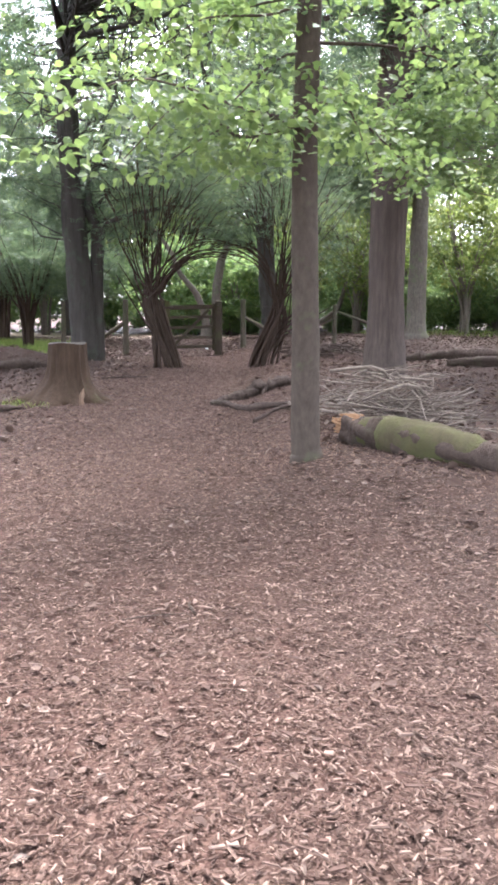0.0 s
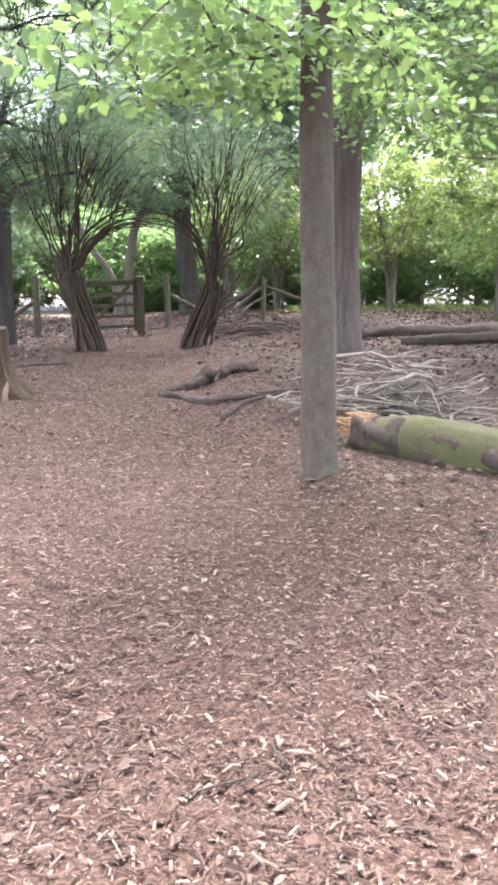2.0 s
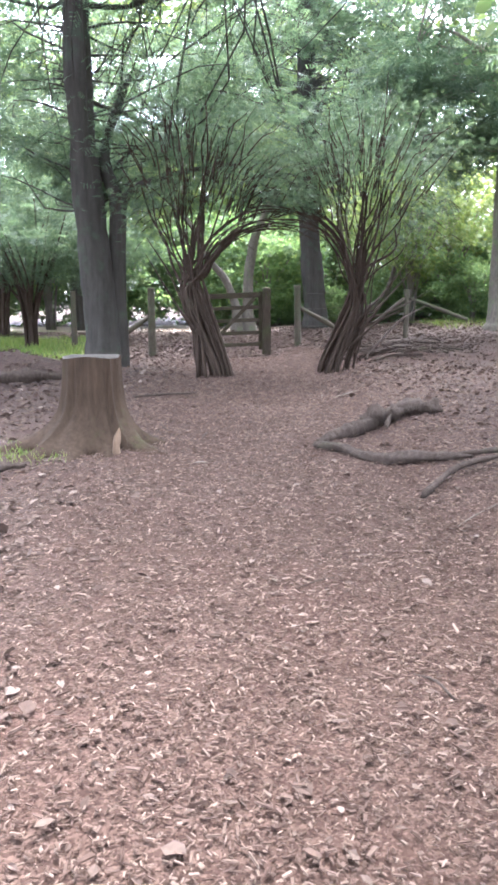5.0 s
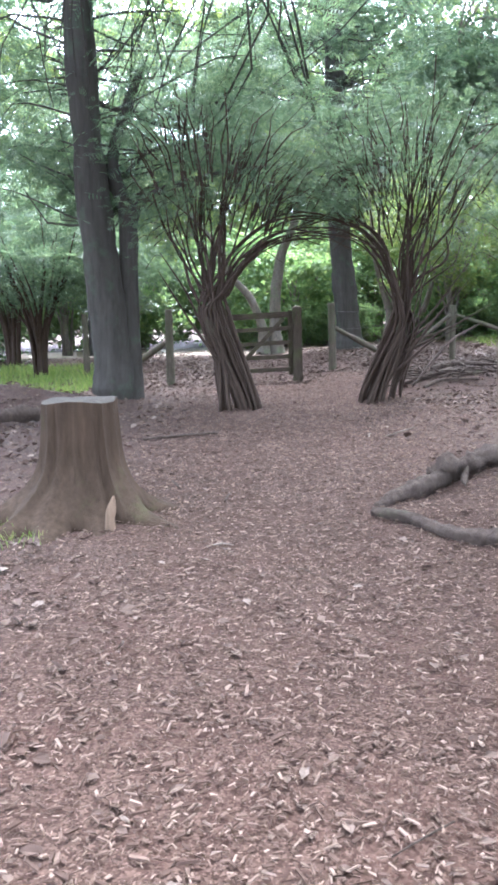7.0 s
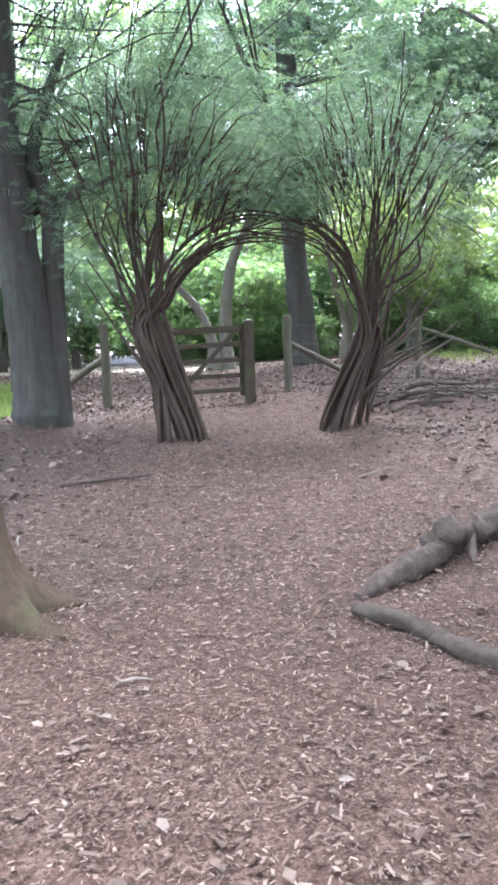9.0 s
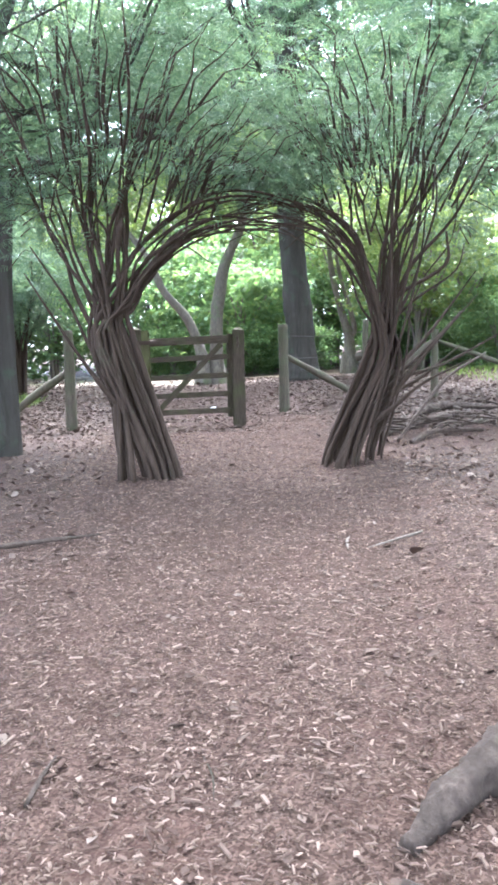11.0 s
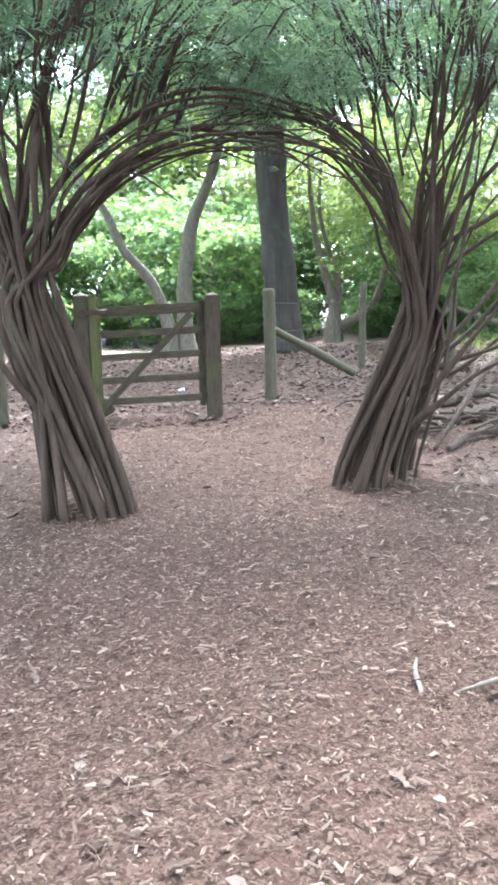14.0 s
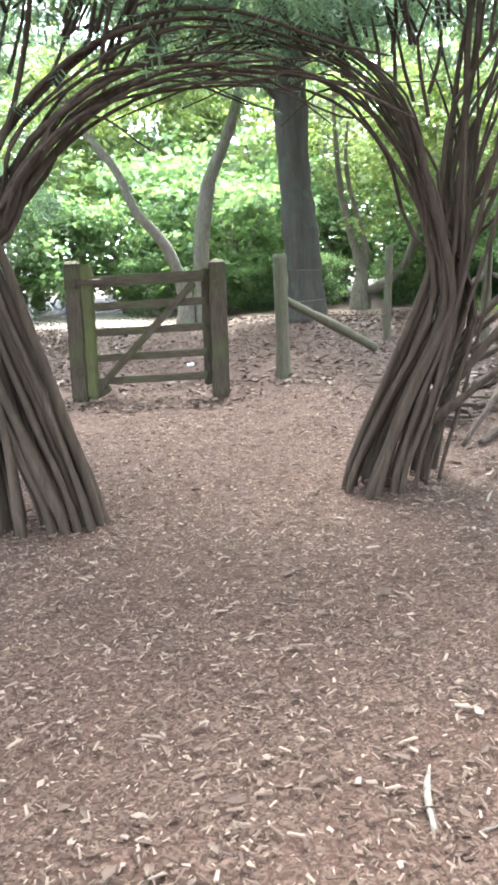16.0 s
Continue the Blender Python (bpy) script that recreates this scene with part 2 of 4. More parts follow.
def tube(points, rings=24, segs=10, rough=0.06, seed=0, flare=None, caps=True):
    """A tapered round stem along a curve, with an uneven surface. flare(height_fraction, angle) scales the radius."""
    rng = np.random.default_rng(seed)
    s = spline(points, rings)
    pts, rad = s[:, :3], np.maximum(s[:, 3], 0.002)
    rad = rad * (1 + np.convolve(rng.normal(0, rough * 1.6, rings + 4), np.ones(5) / 2.4, "valid"))
    tan = np.gradient(pts, axis=0)
    tan /= np.linalg.norm(tan, axis=1)[:, None] + 1e-9
    ref = np.array([1.0, 0, 0]) if abs(tan[0][0]) < 0.8 else np.array([0, 1.0, 0])
    u = ref - tan[0] * (ref @ tan[0])
    u /= np.linalg.norm(u)
    verts = []
    ang = np.linspace(0, 2 * math.pi, segs, endpoint=False)
    ridge = rng.normal(0, rough, segs)
    for i in range(rings):
        u = u - tan[i] * (u @ tan[i])
        u /= np.linalg.norm(u) + 1e-9
        v = np.cross(tan[i], u)
        ridge = 0.8 * ridge + 0.45 * rng.normal(0, rough, segs)
        r = rad[i] * (1 + ridge)
        if flare:
            r = r * np.array([flare(i / (rings - 1), a) for a in ang])
        verts.append(pts[i] + np.outer(r * np.cos(ang), u) + np.outer(r * np.sin(ang), v))
    verts = np.concatenate(verts)
    faces = []
    for i in range(rings - 1):
        for j in range(segs):
            k = (j + 1) % segs
            faces.append((i * segs + j, i * segs + k, (i + 1) * segs + k, (i + 1) * segs + j))
    if caps:
        n = len(verts)
        verts = np.vstack([verts, pts[0], pts[-1]])
        top = (rings - 1) * segs
        for j in range(0, segs, 2):
            faces.append((n, (j + 2) % segs, j + 1, j))
            faces.append((n + 1, top + j, top + j + 1, top + (j + 2) % segs))
    return verts, faces


def joined(tubes):
    v, f, n = [], [], 0
    for a, b in tubes:
        v.append(a)
        f.append(np.asarray(b) + n)
        n += len(a)
    return np.concatenate(v), np.concatenate(f)


BROAD = (np.array([(0, 0, 0), (.30, .28, .07), (.34, .62, .05), (0, 1, -.10), (-.34, .62, .05), (-.30, .28, .07)]), [(0, 1, 2, 3), (0, 3, 4, 5)])
PLAIN = (np.array([(0, 0, 0), (.34, .5, .07), (0, 1, -.05), (-.34, .5, .07)]), [(0, 1, 2, 3)])
_v, _f = [], []
for _i in range(7):
    _y, _s = 0.12 + 0.12 * _i, (1 if _i % 2 else -1)
    _l = 0.42 * (1 - 0.55 * _i / 7)
    _n = len(_v)
    _v += [(0, _y - .035, 0), (0, _y + .035, 0), (_s * _l, _y + _l * .75 + .02, -.09 * _l), (_s * _l * 0.96, _y + _l * .65 - .02, -.05)]
    _f.append((_n, _n + 1, _n + 2, _n + 3))
FROND = (np.array(_v), _f)
BLADE = (np.array([(-.03, 0, 0), (.03, 0, 0), (.02, .55, .06), (-.02, .55, .06), (.004, 1, .0), (-.004, 1, .0)]), [(0, 1, 2, 3), (3, 2, 4, 5)])
CHIP = (np.array([(-.5, 0, 0), (.5, .08, 0), (.38, 1, 0), (-.42, .9, 0), (-.40, .1, .08), (.42, .14, .13), (.3, .9, .10), (-.34, .82, .08)]),
        [(4, 5, 6, 7), (0, 1, 5, 4), (1, 2, 6, 5), (2, 3, 7, 6), (3, 0, 4, 7)])
CURL = (np.array([(0, 0, .03), (.30, .25, .16), (.34, .65, .20), (0, 1, .10), (-.34, .62, .14), (-.28, .26, .22)]), [(0, 1, 2, 3), (0, 3, 4, 5)])


def scatter(template, centres, along, facing, size, width=1.0):
    """One copy of the template at each centre, its length along `along`, its face towards `facing`."""
    tv, tf = template
    n = len(centres)
    y = along / (np.linalg.norm(along, axis=1)[:, None] + 1e-9)
    x = np.cross(y, facing)
    x /= np.linalg.norm(x, axis=1)[:, None] + 1e-9
    z = np.cross(x, y)
    size = np.broadcast_to(np.asarray(size, float), (n,))
    width = np.broadcast_to(np.asarray(width, float), (n,))
    tvn = tv[None] * size[:, None, None]
    v = centres[:, None] + tvn[..., :1] * width[:, None, None] * x[:, None] + tvn[..., 1:2] * y[:, None] + tvn[..., 2:] * z[:, None]
    f = np.asarray(tf)[None] + (np.arange(n) * len(tv))[:, None, None]
    return v.reshape(-1, 3), f.reshape(-1, len(tf[0]))


def leaf_cloud(rng, clumps, per, spread, template, size, droop=0.3, flat=0.45):
    """Leaves gathered in uneven clumps (x, y, z, radius)."""
    c = np.asarray(clumps, float)
    n = len(c) * per
    idx = np.repeat(np.arange(len(c)), per)
    off = rng.normal(0, 1, (n, 3)) * np.array([1, 1, flat])
    pos = c[idx, :3] + off * (c[idx, 3] * spread)[:, None]
    out = off * np.array([1, 1, 0.3]) + rng.normal(0, 0.7, (n, 3))
    out[:, 2] -= droop
    up = rng.normal(0, 0.55, (n, 3)) + np.array([0, 0, 1.0])
    return scatter(template, pos, out, up, size * rng.uniform(0.6, 1.25, n))


def ss(a, b, x):
    t = np.clip((np.asarray(x, float) - a) / (b - a), 0, 1)
    return t * t * (3 - 2 * t)


def height(x, y):
    """The lie of the land: a gentle rise to the gate, a low bank on the right, a mound on the left."""
    x, y = np.asarray(x, float), np.asarray(y, float)
    z = 0.0245 * np.clip(y, -20, 34)
    z = z + 0.2 * ss(-0.75, -0.15, x) * ss(15.5, 18.5, y) * (1 - ss(24, 30, y))
    z = z + 0.15 * ss(1.5, 5, x) * ss(3, 9, y) + 0.17 * ss(-0.1, 0.6, x) * ss(3.6, 5.6, y) * (1 - ss(14, 17, y))
    z = z + 0.38 * np.exp(-((x + 5.0) / 1.1) ** 2 - ((y - 16.0 - 0.3 * (x + 5)) / 0.8) ** 2)
    z = z + 0.10 * np.exp(-((x - 1.6) / 0.9) ** 2 - ((y - 17.4) / 0.9) ** 2)
    z = z + 0.012 * np.sin(2.1 * x + 0.7 * y) * np.sin(1.3 * y - 0.4 * x) + 0.006 * np.sin(6.3 * x + 2) * np.sin(5.1 * y)
    return z


def hz(x, y):
    return float(height(x, y))


# ---------------------------------------------------------------- ground
def sheet_axis(lo, a, b, hi, fine, coarse):
    return np.concatenate([np.linspace(lo, a, coarse, endpoint=False), np.arange(a, b, fine), np.linspace(b, hi, coarse)])


gx, gy = sheet_axis(-400, -8, 8, 400, 0.13, 24), sheet_axis(-300, -1, 27, 600, 0.15, 28)
GX, GY = np.meshgrid(gx, gy)
gv = np.stack([GX, GY, height(GX, GY)], -1).reshape(-1, 3)
nx_, ny_ = len(gx), len(gy)
ii, jj = np.meshgrid(np.arange(ny_ - 1), np.arange(nx_ - 1), indexing="ij")
q = (ii * nx_ + jj).ravel()
ground = new("ground", mesh_from("ground", gv, np.stack([q, q + 1, q + 1 + nx_, q + nx_], 1), M_GROUND))
tagged(ground, "brown woodland floor of trodden bark mulch and leaf mould", "ground", kind="structure")


# ---------------------------------------------------------------- trees
def ellipsoid(rng, n, centre, radii, shell=0.35):
    d = rng.normal(0, 1, (n, 3))
    d /= np.linalg.norm(d, axis=1)[:, None]
    r = rng.uniform(shell, 1, n) ** 0.6
    return np.asarray(centre) + d * r[:, None] * np.asarray(radii)


def limb_path(rng, start, end, r, sag=0.0):
    a, b = np.asarray(start, float), np.asarray(end, float)
    pts = []
    for i, t in enumerate((0, 0.33, 0.66, 1.0)):
        p = a + (b - a) * t + (rng.normal(0, 0.06, 3) * np.linalg.norm(b - a) * (0 < t < 1))
        p[2] += sag * math.sin(math.pi * t)
        pts.append((*p, r * (1 - 0.8 * t)))
    return pts


def trunk_at(path, z):
    p = np.asarray(path, float)
    i = int(np.argmin(abs(p[:, 2] - z)))
    return p[i, :3]


def tree(name, x, y, trunk, mat, label, category, seed, crowns=(), foliage=None, template=PLAIN, leaf_size=0.1, per=60, clump=0.5,
         limbs=6, limb_r=0.05, segs=14, rings=40, flare=None, rough=0.05, twigs=2, droop=0.3, flat=0.45, group="", extra=()):
    """trunk: (x, y, z, radius) from its base; crowns: (count, centre, radii); extra: further (dx, dy, dz, r) stems."""
    rng = np.random.default_rng(seed)
    root = thing(name, (x, y, hz(x, y)), label, category, group)
    child("trunk", mesh_from("trunk", *tube([(trunk[0][0], trunk[0][1], -0.25, trunk[0][3])] + list(trunk), rings, segs, rough, seed, flare), mat), root)
    for st in extra:
        child("stem", mesh_from("stem", *tube(st, 20, 8, rough, seed + 3), mat), root)
    if not crowns:
        return root
    path = spline(trunk, 40)
    cl = np.concatenate([ellipsoid(rng, n, c, r) for n, c, r in crowns])
    order = rng.permutation(len(cl))
    for i in order[:limbs]:
        s = trunk_at(path, max(path[0][2] + 0.8, cl[i][2] - rng.uniform(0.0, 0.9)))
        child("limb", mesh_from("limb", *tube(limb_path(rng, s, cl[i], limb_r * rng.uniform(0.7, 1.2), 0.15), 10, 6, 0.05, seed + int(i)), mat), root)
    tw = []
    for i in order[limbs:limbs + twigs * limbs * 3]:
        near = cl[order[rng.integers(0, max(1, limbs))]]
        s = trunk_at(path, max(path[0][2] + 0.8, cl[i][2] - rng.uniform(0, 0.8))) if rng.random() < 0.5 else near
        tw.append(tube(limb_path(rng, s, cl[i], limb_r * 0.4, 0.1), 7, 4, 0.0, 1, None, False))
    if tw:
        child("twig_spray", mesh_from("twig_spray", *joined(tw), mat), root)["kind"] = "stuff"
    cr = np.column_stack([cl, clump * rng.uniform(0.6, 1.3, len(cl))])
    child("crown", mesh_from("crown", *leaf_cloud(rng, cr, per, 0.55, template, leaf_size, droop, flat), foliage), root)
    return root


def buttress(k, amount, phase, reach=0.16):
    def f(h, a):
        return 1 + amount * math.exp(-h / reach * 2.2) * (0.55 + 0.45 * math.cos(k * a + phase) + 0.2 * math.cos((2 * k + 1) * a))
    return f


# slim smooth tree beside the path, its boughs hanging over it
rng = np.random.default_rng(5)
SLIM = (0.43, 6.15)
slim = thing("slim_tree", (*SLIM, hz(*SLIM)), "slim smooth-barked tree with low lime-green boughs over the path", "tree")
child("trunk", mesh_from("trunk", *tube([(0.03, 0, -0.3, 0.15), (0.03, 0, 0.02, 0.132), (0.015, 0, 0.2, 0.112), (0.0, 0, 1.0, 0.104), (-0.03, 0.02, 2.2, 0.098), (-0.02, 0.03, 3.4, 0.09), (0.02, 0, 5.5, 0.07), (0, 0, 8, 0.03)], 60, 18, 0.018, 3), M_SMOOTH), slim)
bough_ends = [(-1.5, -2.0, 2.05), (-1.2, -1.2, 2.05), (-1.1, -0.5, 2.1), (-0.9, 0.6, 2.5), (-0.5, -0.3, 2.2), (-1.1, -0.4, 2.9), (-0.7, 0.0, 3.0), (0.5, 0.3, 2.3), (1.1, 0.7, 2.2), (-0.1, 0.9, 2.45), (1.7, 0.4, 2.6), (0.8, -0.2, 3.1), (-1.3, -0.6, 3.0), (2.2, 1.0, 3.0)]
cl = []
for k, e in enumerate(bough_ends):
    z0 = min(3.6, e[2] + 0.5)
    p = limb_path(rng, (0, 0, z0), e, 0.014, 0.12)
    child("bough", mesh_from("bough", *tube(p, 12, 6, 0.04, k), M_SMOOTH), slim)
    for q_ in spline(p, 9)[3:]:
        for _ in range(2):
            cl.append((q_[0] + rng.normal(0, 0.2), q_[1] + rng.normal(0, 0.2), q_[2] + rng.normal(0, 0.06), 0.26))
# wide upper crown above the view, added to shade the ground below
for c in ellipsoid(rng, 150, (-0.4, -0.4, 6.2), (3.8, 4.6, 0.9)):
    cl.append((*c, 0.6))
child("leaves", mesh_from("leaves", *leaf_cloud(rng, cl, 26, 0.6, BROAD, 0.072, 0.3, 0.22), M_LIME), slim, "broad translucent lime-green leaves")

# tall red-brown conifer
tree("tall_conifer", 2.17, 12.75, [(0, 0, 0, 0.36), (0, 0, 0.5, 0.335), (-0.02, 0, 2.6, 0.285), (0.02, 0, 5, 0.265), (0.05, 0, 9, 0.2), (0.05, 0, 13, 0.08)], M_RED,
     "tall conifer with fibrous red-brown bark and flared base", "tree", 11, [(130, (0.6, 0.3, 6.6), (2.6, 2.6, 2.2)), (60, (0, 0, 10), (1.8, 1.8, 2.5)), (50, (1.9, 1.4, 4.6), (1.7, 1.5, 0.8))], M_NEEDLE, FROND, 0.40, 24, 0.6,
     9, 0.06, 26, 60, buttress(5, 0.5, 1.0, 0.12), 0.03, 2, 0.6)
# young broadleaf behind the log, in front of the conifer
tree("young_maple", 4.9, 11.0, [(0, 0, 0, 0.06), (0.05, 0.1, 1.2, 0.05), (-0.05, 0, 2.8, 0.04), (-0.1, 0.1, 5.4, 0.015)], M_GREYTREE,
     "young maple with spreading layers of bright green leaves", "tree", 21, [(85, (-1.7, -0.6, 3.15), (2.0, 1.7, 0.75)), (50, (0.2, 0.6, 4.6), (2.2, 2.0, 0.9))], M_LIME, BROAD, 0.085, 62, 0.45, 12, 0.022, 8, 24)
# second straight trunk far to the right
tree("straight_conifer", 4.47, 21.5, [(0, 0, 0, 0.34), (0, 0, 0.7, 0.27), (0, 0, 4, 0.24), (0, 0, 9, 0.18), (0, 0, 14, 0.05)], M_GREYTREE,
     "straight grey-brown trunk standing among the undergrowth", "tree", 31, [(120, (0, 0, 8.0), (3.0, 3.0, 3.6)), (90, (-1.2, 0.5, 5.0), (2.1, 1.6, 1.5))], M_NEEDLE, FROND, 0.45, 26, 0.75, 8, 0.06, 18, 40, buttress(4, 0.35, 0.4), 0.04, 2, 0.6)
# the old pair of dark trunks left of the path
tree("dark_yew_tree", -3.54, 16.9, [(0, 0, 0, 0.30), (0.0, 0, 0.5, 0.27), (-0.05, 0, 1.5, 0.25), (-0.17, 0, 3.2, 0.225), (-0.22, 0, 5.2, 0.2), (-0.2, 0, 8, 0.12), (-0.1, 0, 11, 0.04)], M_DARK,
     "dark furrowed yew trunk with many level branches", "tree", 41,
     # the last two lobes, high over the path, are added to shade the ground
     [(210, (0, 1.5, 5.6), (3.6, 1.8, 2.6)), (60, (-0.4, 0.9, 3.4), (2.4, 0.8, 0.7)), (80, (0, 0.4, 8.8), (2.6, 2.2, 1.8)), (110, (2.4, -4.4, 7.0), (3.0, 2.8, 0.9)), (130, (3.0, 0.0, 7.8), (3.2, 2.6, 1.0))], M_NEEDLE, FROND, 0.27, 30, 0.55, 30, 0.05, 24, 60, buttress(5, 0.35, 2.0, 0.1), 0.05, 3, 0.6,
     extra=[[(0.22, 0.15, -0.2, 0.2), (0.24, 0.15, 0.6, 0.17), (0.26, 0.15, 1.6, 0.15), (0.30, 0.15, 2.6, 0.135), (0.12, 0.15, 3.4, 0.09), (0.55, 0.2, 4.6, 0.05)],
            [(0.30, 0.15, 2.4, 0.09), (0.6, 0.1, 2.85, 0.06), (1.5, 0.0, 3.1, 0.04), (2.3, 0.0, 3.2, 0.015)]])
# big dark trunk beyond the fence
tree("dark_pine_tree", 0.64, 25.2, [(0, 0, 0, 0.36), (0, 0, 0.5, 0.31), (-0.08, 0, 1.5, 0.285), (-0.18, 0, 2.6, 0.275), (-0.25, 0, 5, 0.26), (-0.3, 0, 9, 0.18), (-0.3, 0, 14, 0.05)], M_DARK,
     "big dark upright trunk beyond the wire fence", "tree", 51,
     [(260, (-0.4, 0.4, 6.2), (4.4, 2.6, 2.6)), (110, (-0.4, 0.4, 10), (3.8, 2.6, 2.6))], M_NEEDLE, FROND, 0.30, 34, 0.7, 26, 0.06, 22, 60, buttress(5, 0.3, 0.3, 0.1), 0.04, 3, 0.6)

# crooked grey stems in the clearing beyond the gate
tree("crooked_tree", -1.5, 27.0, [(0, 0, 0, 0.2), (0.0, 0, 0.5, 0.13), (-0.1, 0, 0.95, 0.115), (-0.36, 0, 1.55, 0.105), (-0.86, 0, 2.15, 0.095), (-1.14, 0, 2.8, 0.085), (-1.5, 0, 3.3, 0.06), (-2.2, 0.2, 4.1, 0.03)], M_GREYTREE,
     "crooked grey stem leaning over the clearing", "tree", 61, [(50, (-1.4, 0.5, 4.4), (1.8, 1.3, 0.8))], M_MID, PLAIN, 0.13, 60, 0.5, 8, 0.025, 12, 40)
tree("bent_tree", -1.15, 27.1, [(0, 0, 0, 0.24), (-0.03, 0, 0.6, 0.16), (0, 0, 1.6, 0.15), (0.08, 0, 2.1, 0.14), (0.2, 0, 2.7, 0.125), (0.6, 0, 3.6, 0.10), (0.9, 0, 4.8, 0.05), (1.0, 0, 6, 0.02)], M_GREYTREE,
     "bent grey trunk forking behind the gate", "tree", 71, [(60, (0.4, 0.5, 5.2), (1.9, 1.5, 1.0))], M_MID, PLAIN, 0.13, 60, 0.5, 8, 0.03, 14, 40)
tree("forked_shrub_tree", 2.2, 29.0, [(0, 0, 0, 0.22), (0, 0, 0.5, 0.17), (0.0, 0, 0.95, 0.12), (-0.22, 0, 1.7, 0.09), (-0.45, 0, 2.7, 0.07), (-0.6, 0, 4.4, 0.03)], M_GREYTREE,
     "forked shrubby tree with several grey stems", "tree", 81, [(70, (0.2, 0.4, 4.6), (2.4, 1.5, 1.4))], M_MID, PLAIN, 0.13, 60, 0.5, 8, 0.025, 12, 30,
     extra=[[(0, 0, 0.9, 0.1), (0.12, 0, 1.15, 0.08), (0.05, 0, 1.6, 0.07), (-0.3, 0.1, 3.0, 0.05), (-0.2, 0.1, 4.5, 0.02)],
            [(0.1, 0, 0.4, 0.14), (0.6, -0.1, 0.65, 0.11), (1.0, -0.1, 1.1, 0.09), (1.3, 0, 2.4, 0.06), (1.2, 0, 4.2, 0.02)]])


# multi-stemmed bushes of the wood's edge
def bush(name, seed, mat, foliage, label, h=4.5, w=1.8, stems=9, leaf_size=0.13, per=80, n=80, bare=0.15, template=PLAIN):
    rng = np.random.default_rng(seed)
    root = thing(name, (0, 0, 0), label, "bush")
    for k in range(stems):
        a = rng.uniform(0, 2 * math.pi)
        r1, r2 = rng.uniform(0.02, 0.15), rng.uniform(0.25, 0.8) * w
        top = h * rng.uniform(0.55, 0.95)
        p = [(r1 * math.cos(a), r1 * math.sin(a), -0.1, 0.045), (r1 * 1.5 * math.cos(a), r1 * 1.5 * math.sin(a), 0.3 * top, 0.036),
             (r2 * 0.55 * math.cos(a + 0.2), r2 * 0.55 * math.sin(a + 0.2), 0.65 * top, 0.026), (r2 * math.cos(a), r2 * math.sin(a), top, 0.008)]
        child("stem", mesh_from("stem", *tube(p, 12, 6, 0.05, seed + k), mat), root)
    c = ellipsoid(rng, n, (0, 0, h * (0.5 + bare / 2)), (w, w, h * (0.5 - bare / 2)))
    c[:, :2] += rng.normal(0, 0.25, (n, 2))
    cr = np.column_stack([c, 0.45 * rng.uniform(0.5, 1.3, n)])
    child("leaves", mesh_from("leaves", *leaf_cloud(rng, cr, per, 0.55, template, leaf_size, 0.35), foliage), root)
    return root


def spread(ob, spots, group):
    """The built bush goes to the first spot, copies to the others (x, y, turn, scale)."""
    tagged(ob, group=group)
    for i, (x, y, turn, k) in enumerate(spots):
        m = pose(x, y, hz(x, y), 0, 0, turn) @ Matrix.Scale(k, 4)
        if i:
            copy_thing(ob, m)
        else:
            first = m
    ob.matrix_basis = first


spread(bush("laurel_bush", 101, M_GREYTREE, M_LAUREL, "glossy green laurel bush at the clearing's edge", 3.0, 1.6, 8, 0.15, 90, 90, 0.0),
       [(-3.2, 31.5, 0, 1.0), (-0.6, 31.0, 80, 1.15), (-5.6, 30.2, 150, 1.1), (1.0, 33.0, 200, 1.1), (-2.0, 34.0, 20, 1.5), (-9.5, 26.5, 60, 1.1), (5.2, 33.5, 10, 1.3), (8.0, 32.0, 70, 1.3), (11.5, 29.5, 120, 1.4), (13.5, 25.0, 30, 1.4), (10.6, 25.0, 250, 1.0), (7.8, 36.0, 80, 1.4), (10.8, 35.5, 30, 1.4), (5.2, 26.3, 110, 0.6), (-8.6, 33.5, 310, 1.4), (-12.5, 31.0, 20, 1.5), (-14.5, 25.0, 90, 1.4), (7.2, 27.2, 40, 0.8), (4.2, 30.4, 160, 0.9), (-1.0, 37.5, 50, 1.5), (3.0, 38.0, 190, 1.6), (-0.2, 29.6, 30, 0.42), (1.2, 30.3, 140, 0.5), (3.3, 29.4, 260, 0.42), (4.9, 28.6, 20, 0.45), (-2.4, 30.0, 200, 0.45), (6.3, 29.2, 300, 0.5)], "laurels along the clearing")
spread(bush("hazel_bush", 111, M_GREYTREE, M_MID, "tall hazel bush with many thin upright stems", 5.2, 1.9, 12, 0.13, 80, 95, 0.25),
       [(3.6, 27.5, 0, 1.0), (6.6, 24.5, 70, 1.0), (9.0, 22.0, 130, 1.1), (5.4, 31.0, 220, 1.2), (-7.5, 29.0, 40, 1.1), (-6.0, 34.0, 300, 1.3), (8.6, 28.0, 10, 1.3),
        (-11.5, 27.5, 100, 1.1), (7.4, 19.0, 320, 0.85), (11.0, 18.0, 210, 1.0), (2.6, 34.0, 160, 1.25), (-3.6, 37.0, 280, 1.4)], "hazels of the wood's edge")
spread(bush("thorn_bush", 121, M_YEW, M_NEEDLE, "straggly dark yew bush with bundled stems", 3.8, 1.5, 14, 0.34, 34, 60, 0.35, FROND),
       [(-5.9, 21.2, 0, 1.0), (-8.6, 20.5, 90, 1.1), (-7.6, 24.5, 190, 1.2), (-5.2, 25.0, 230, 0.9)], "yew bushes beside the grass")
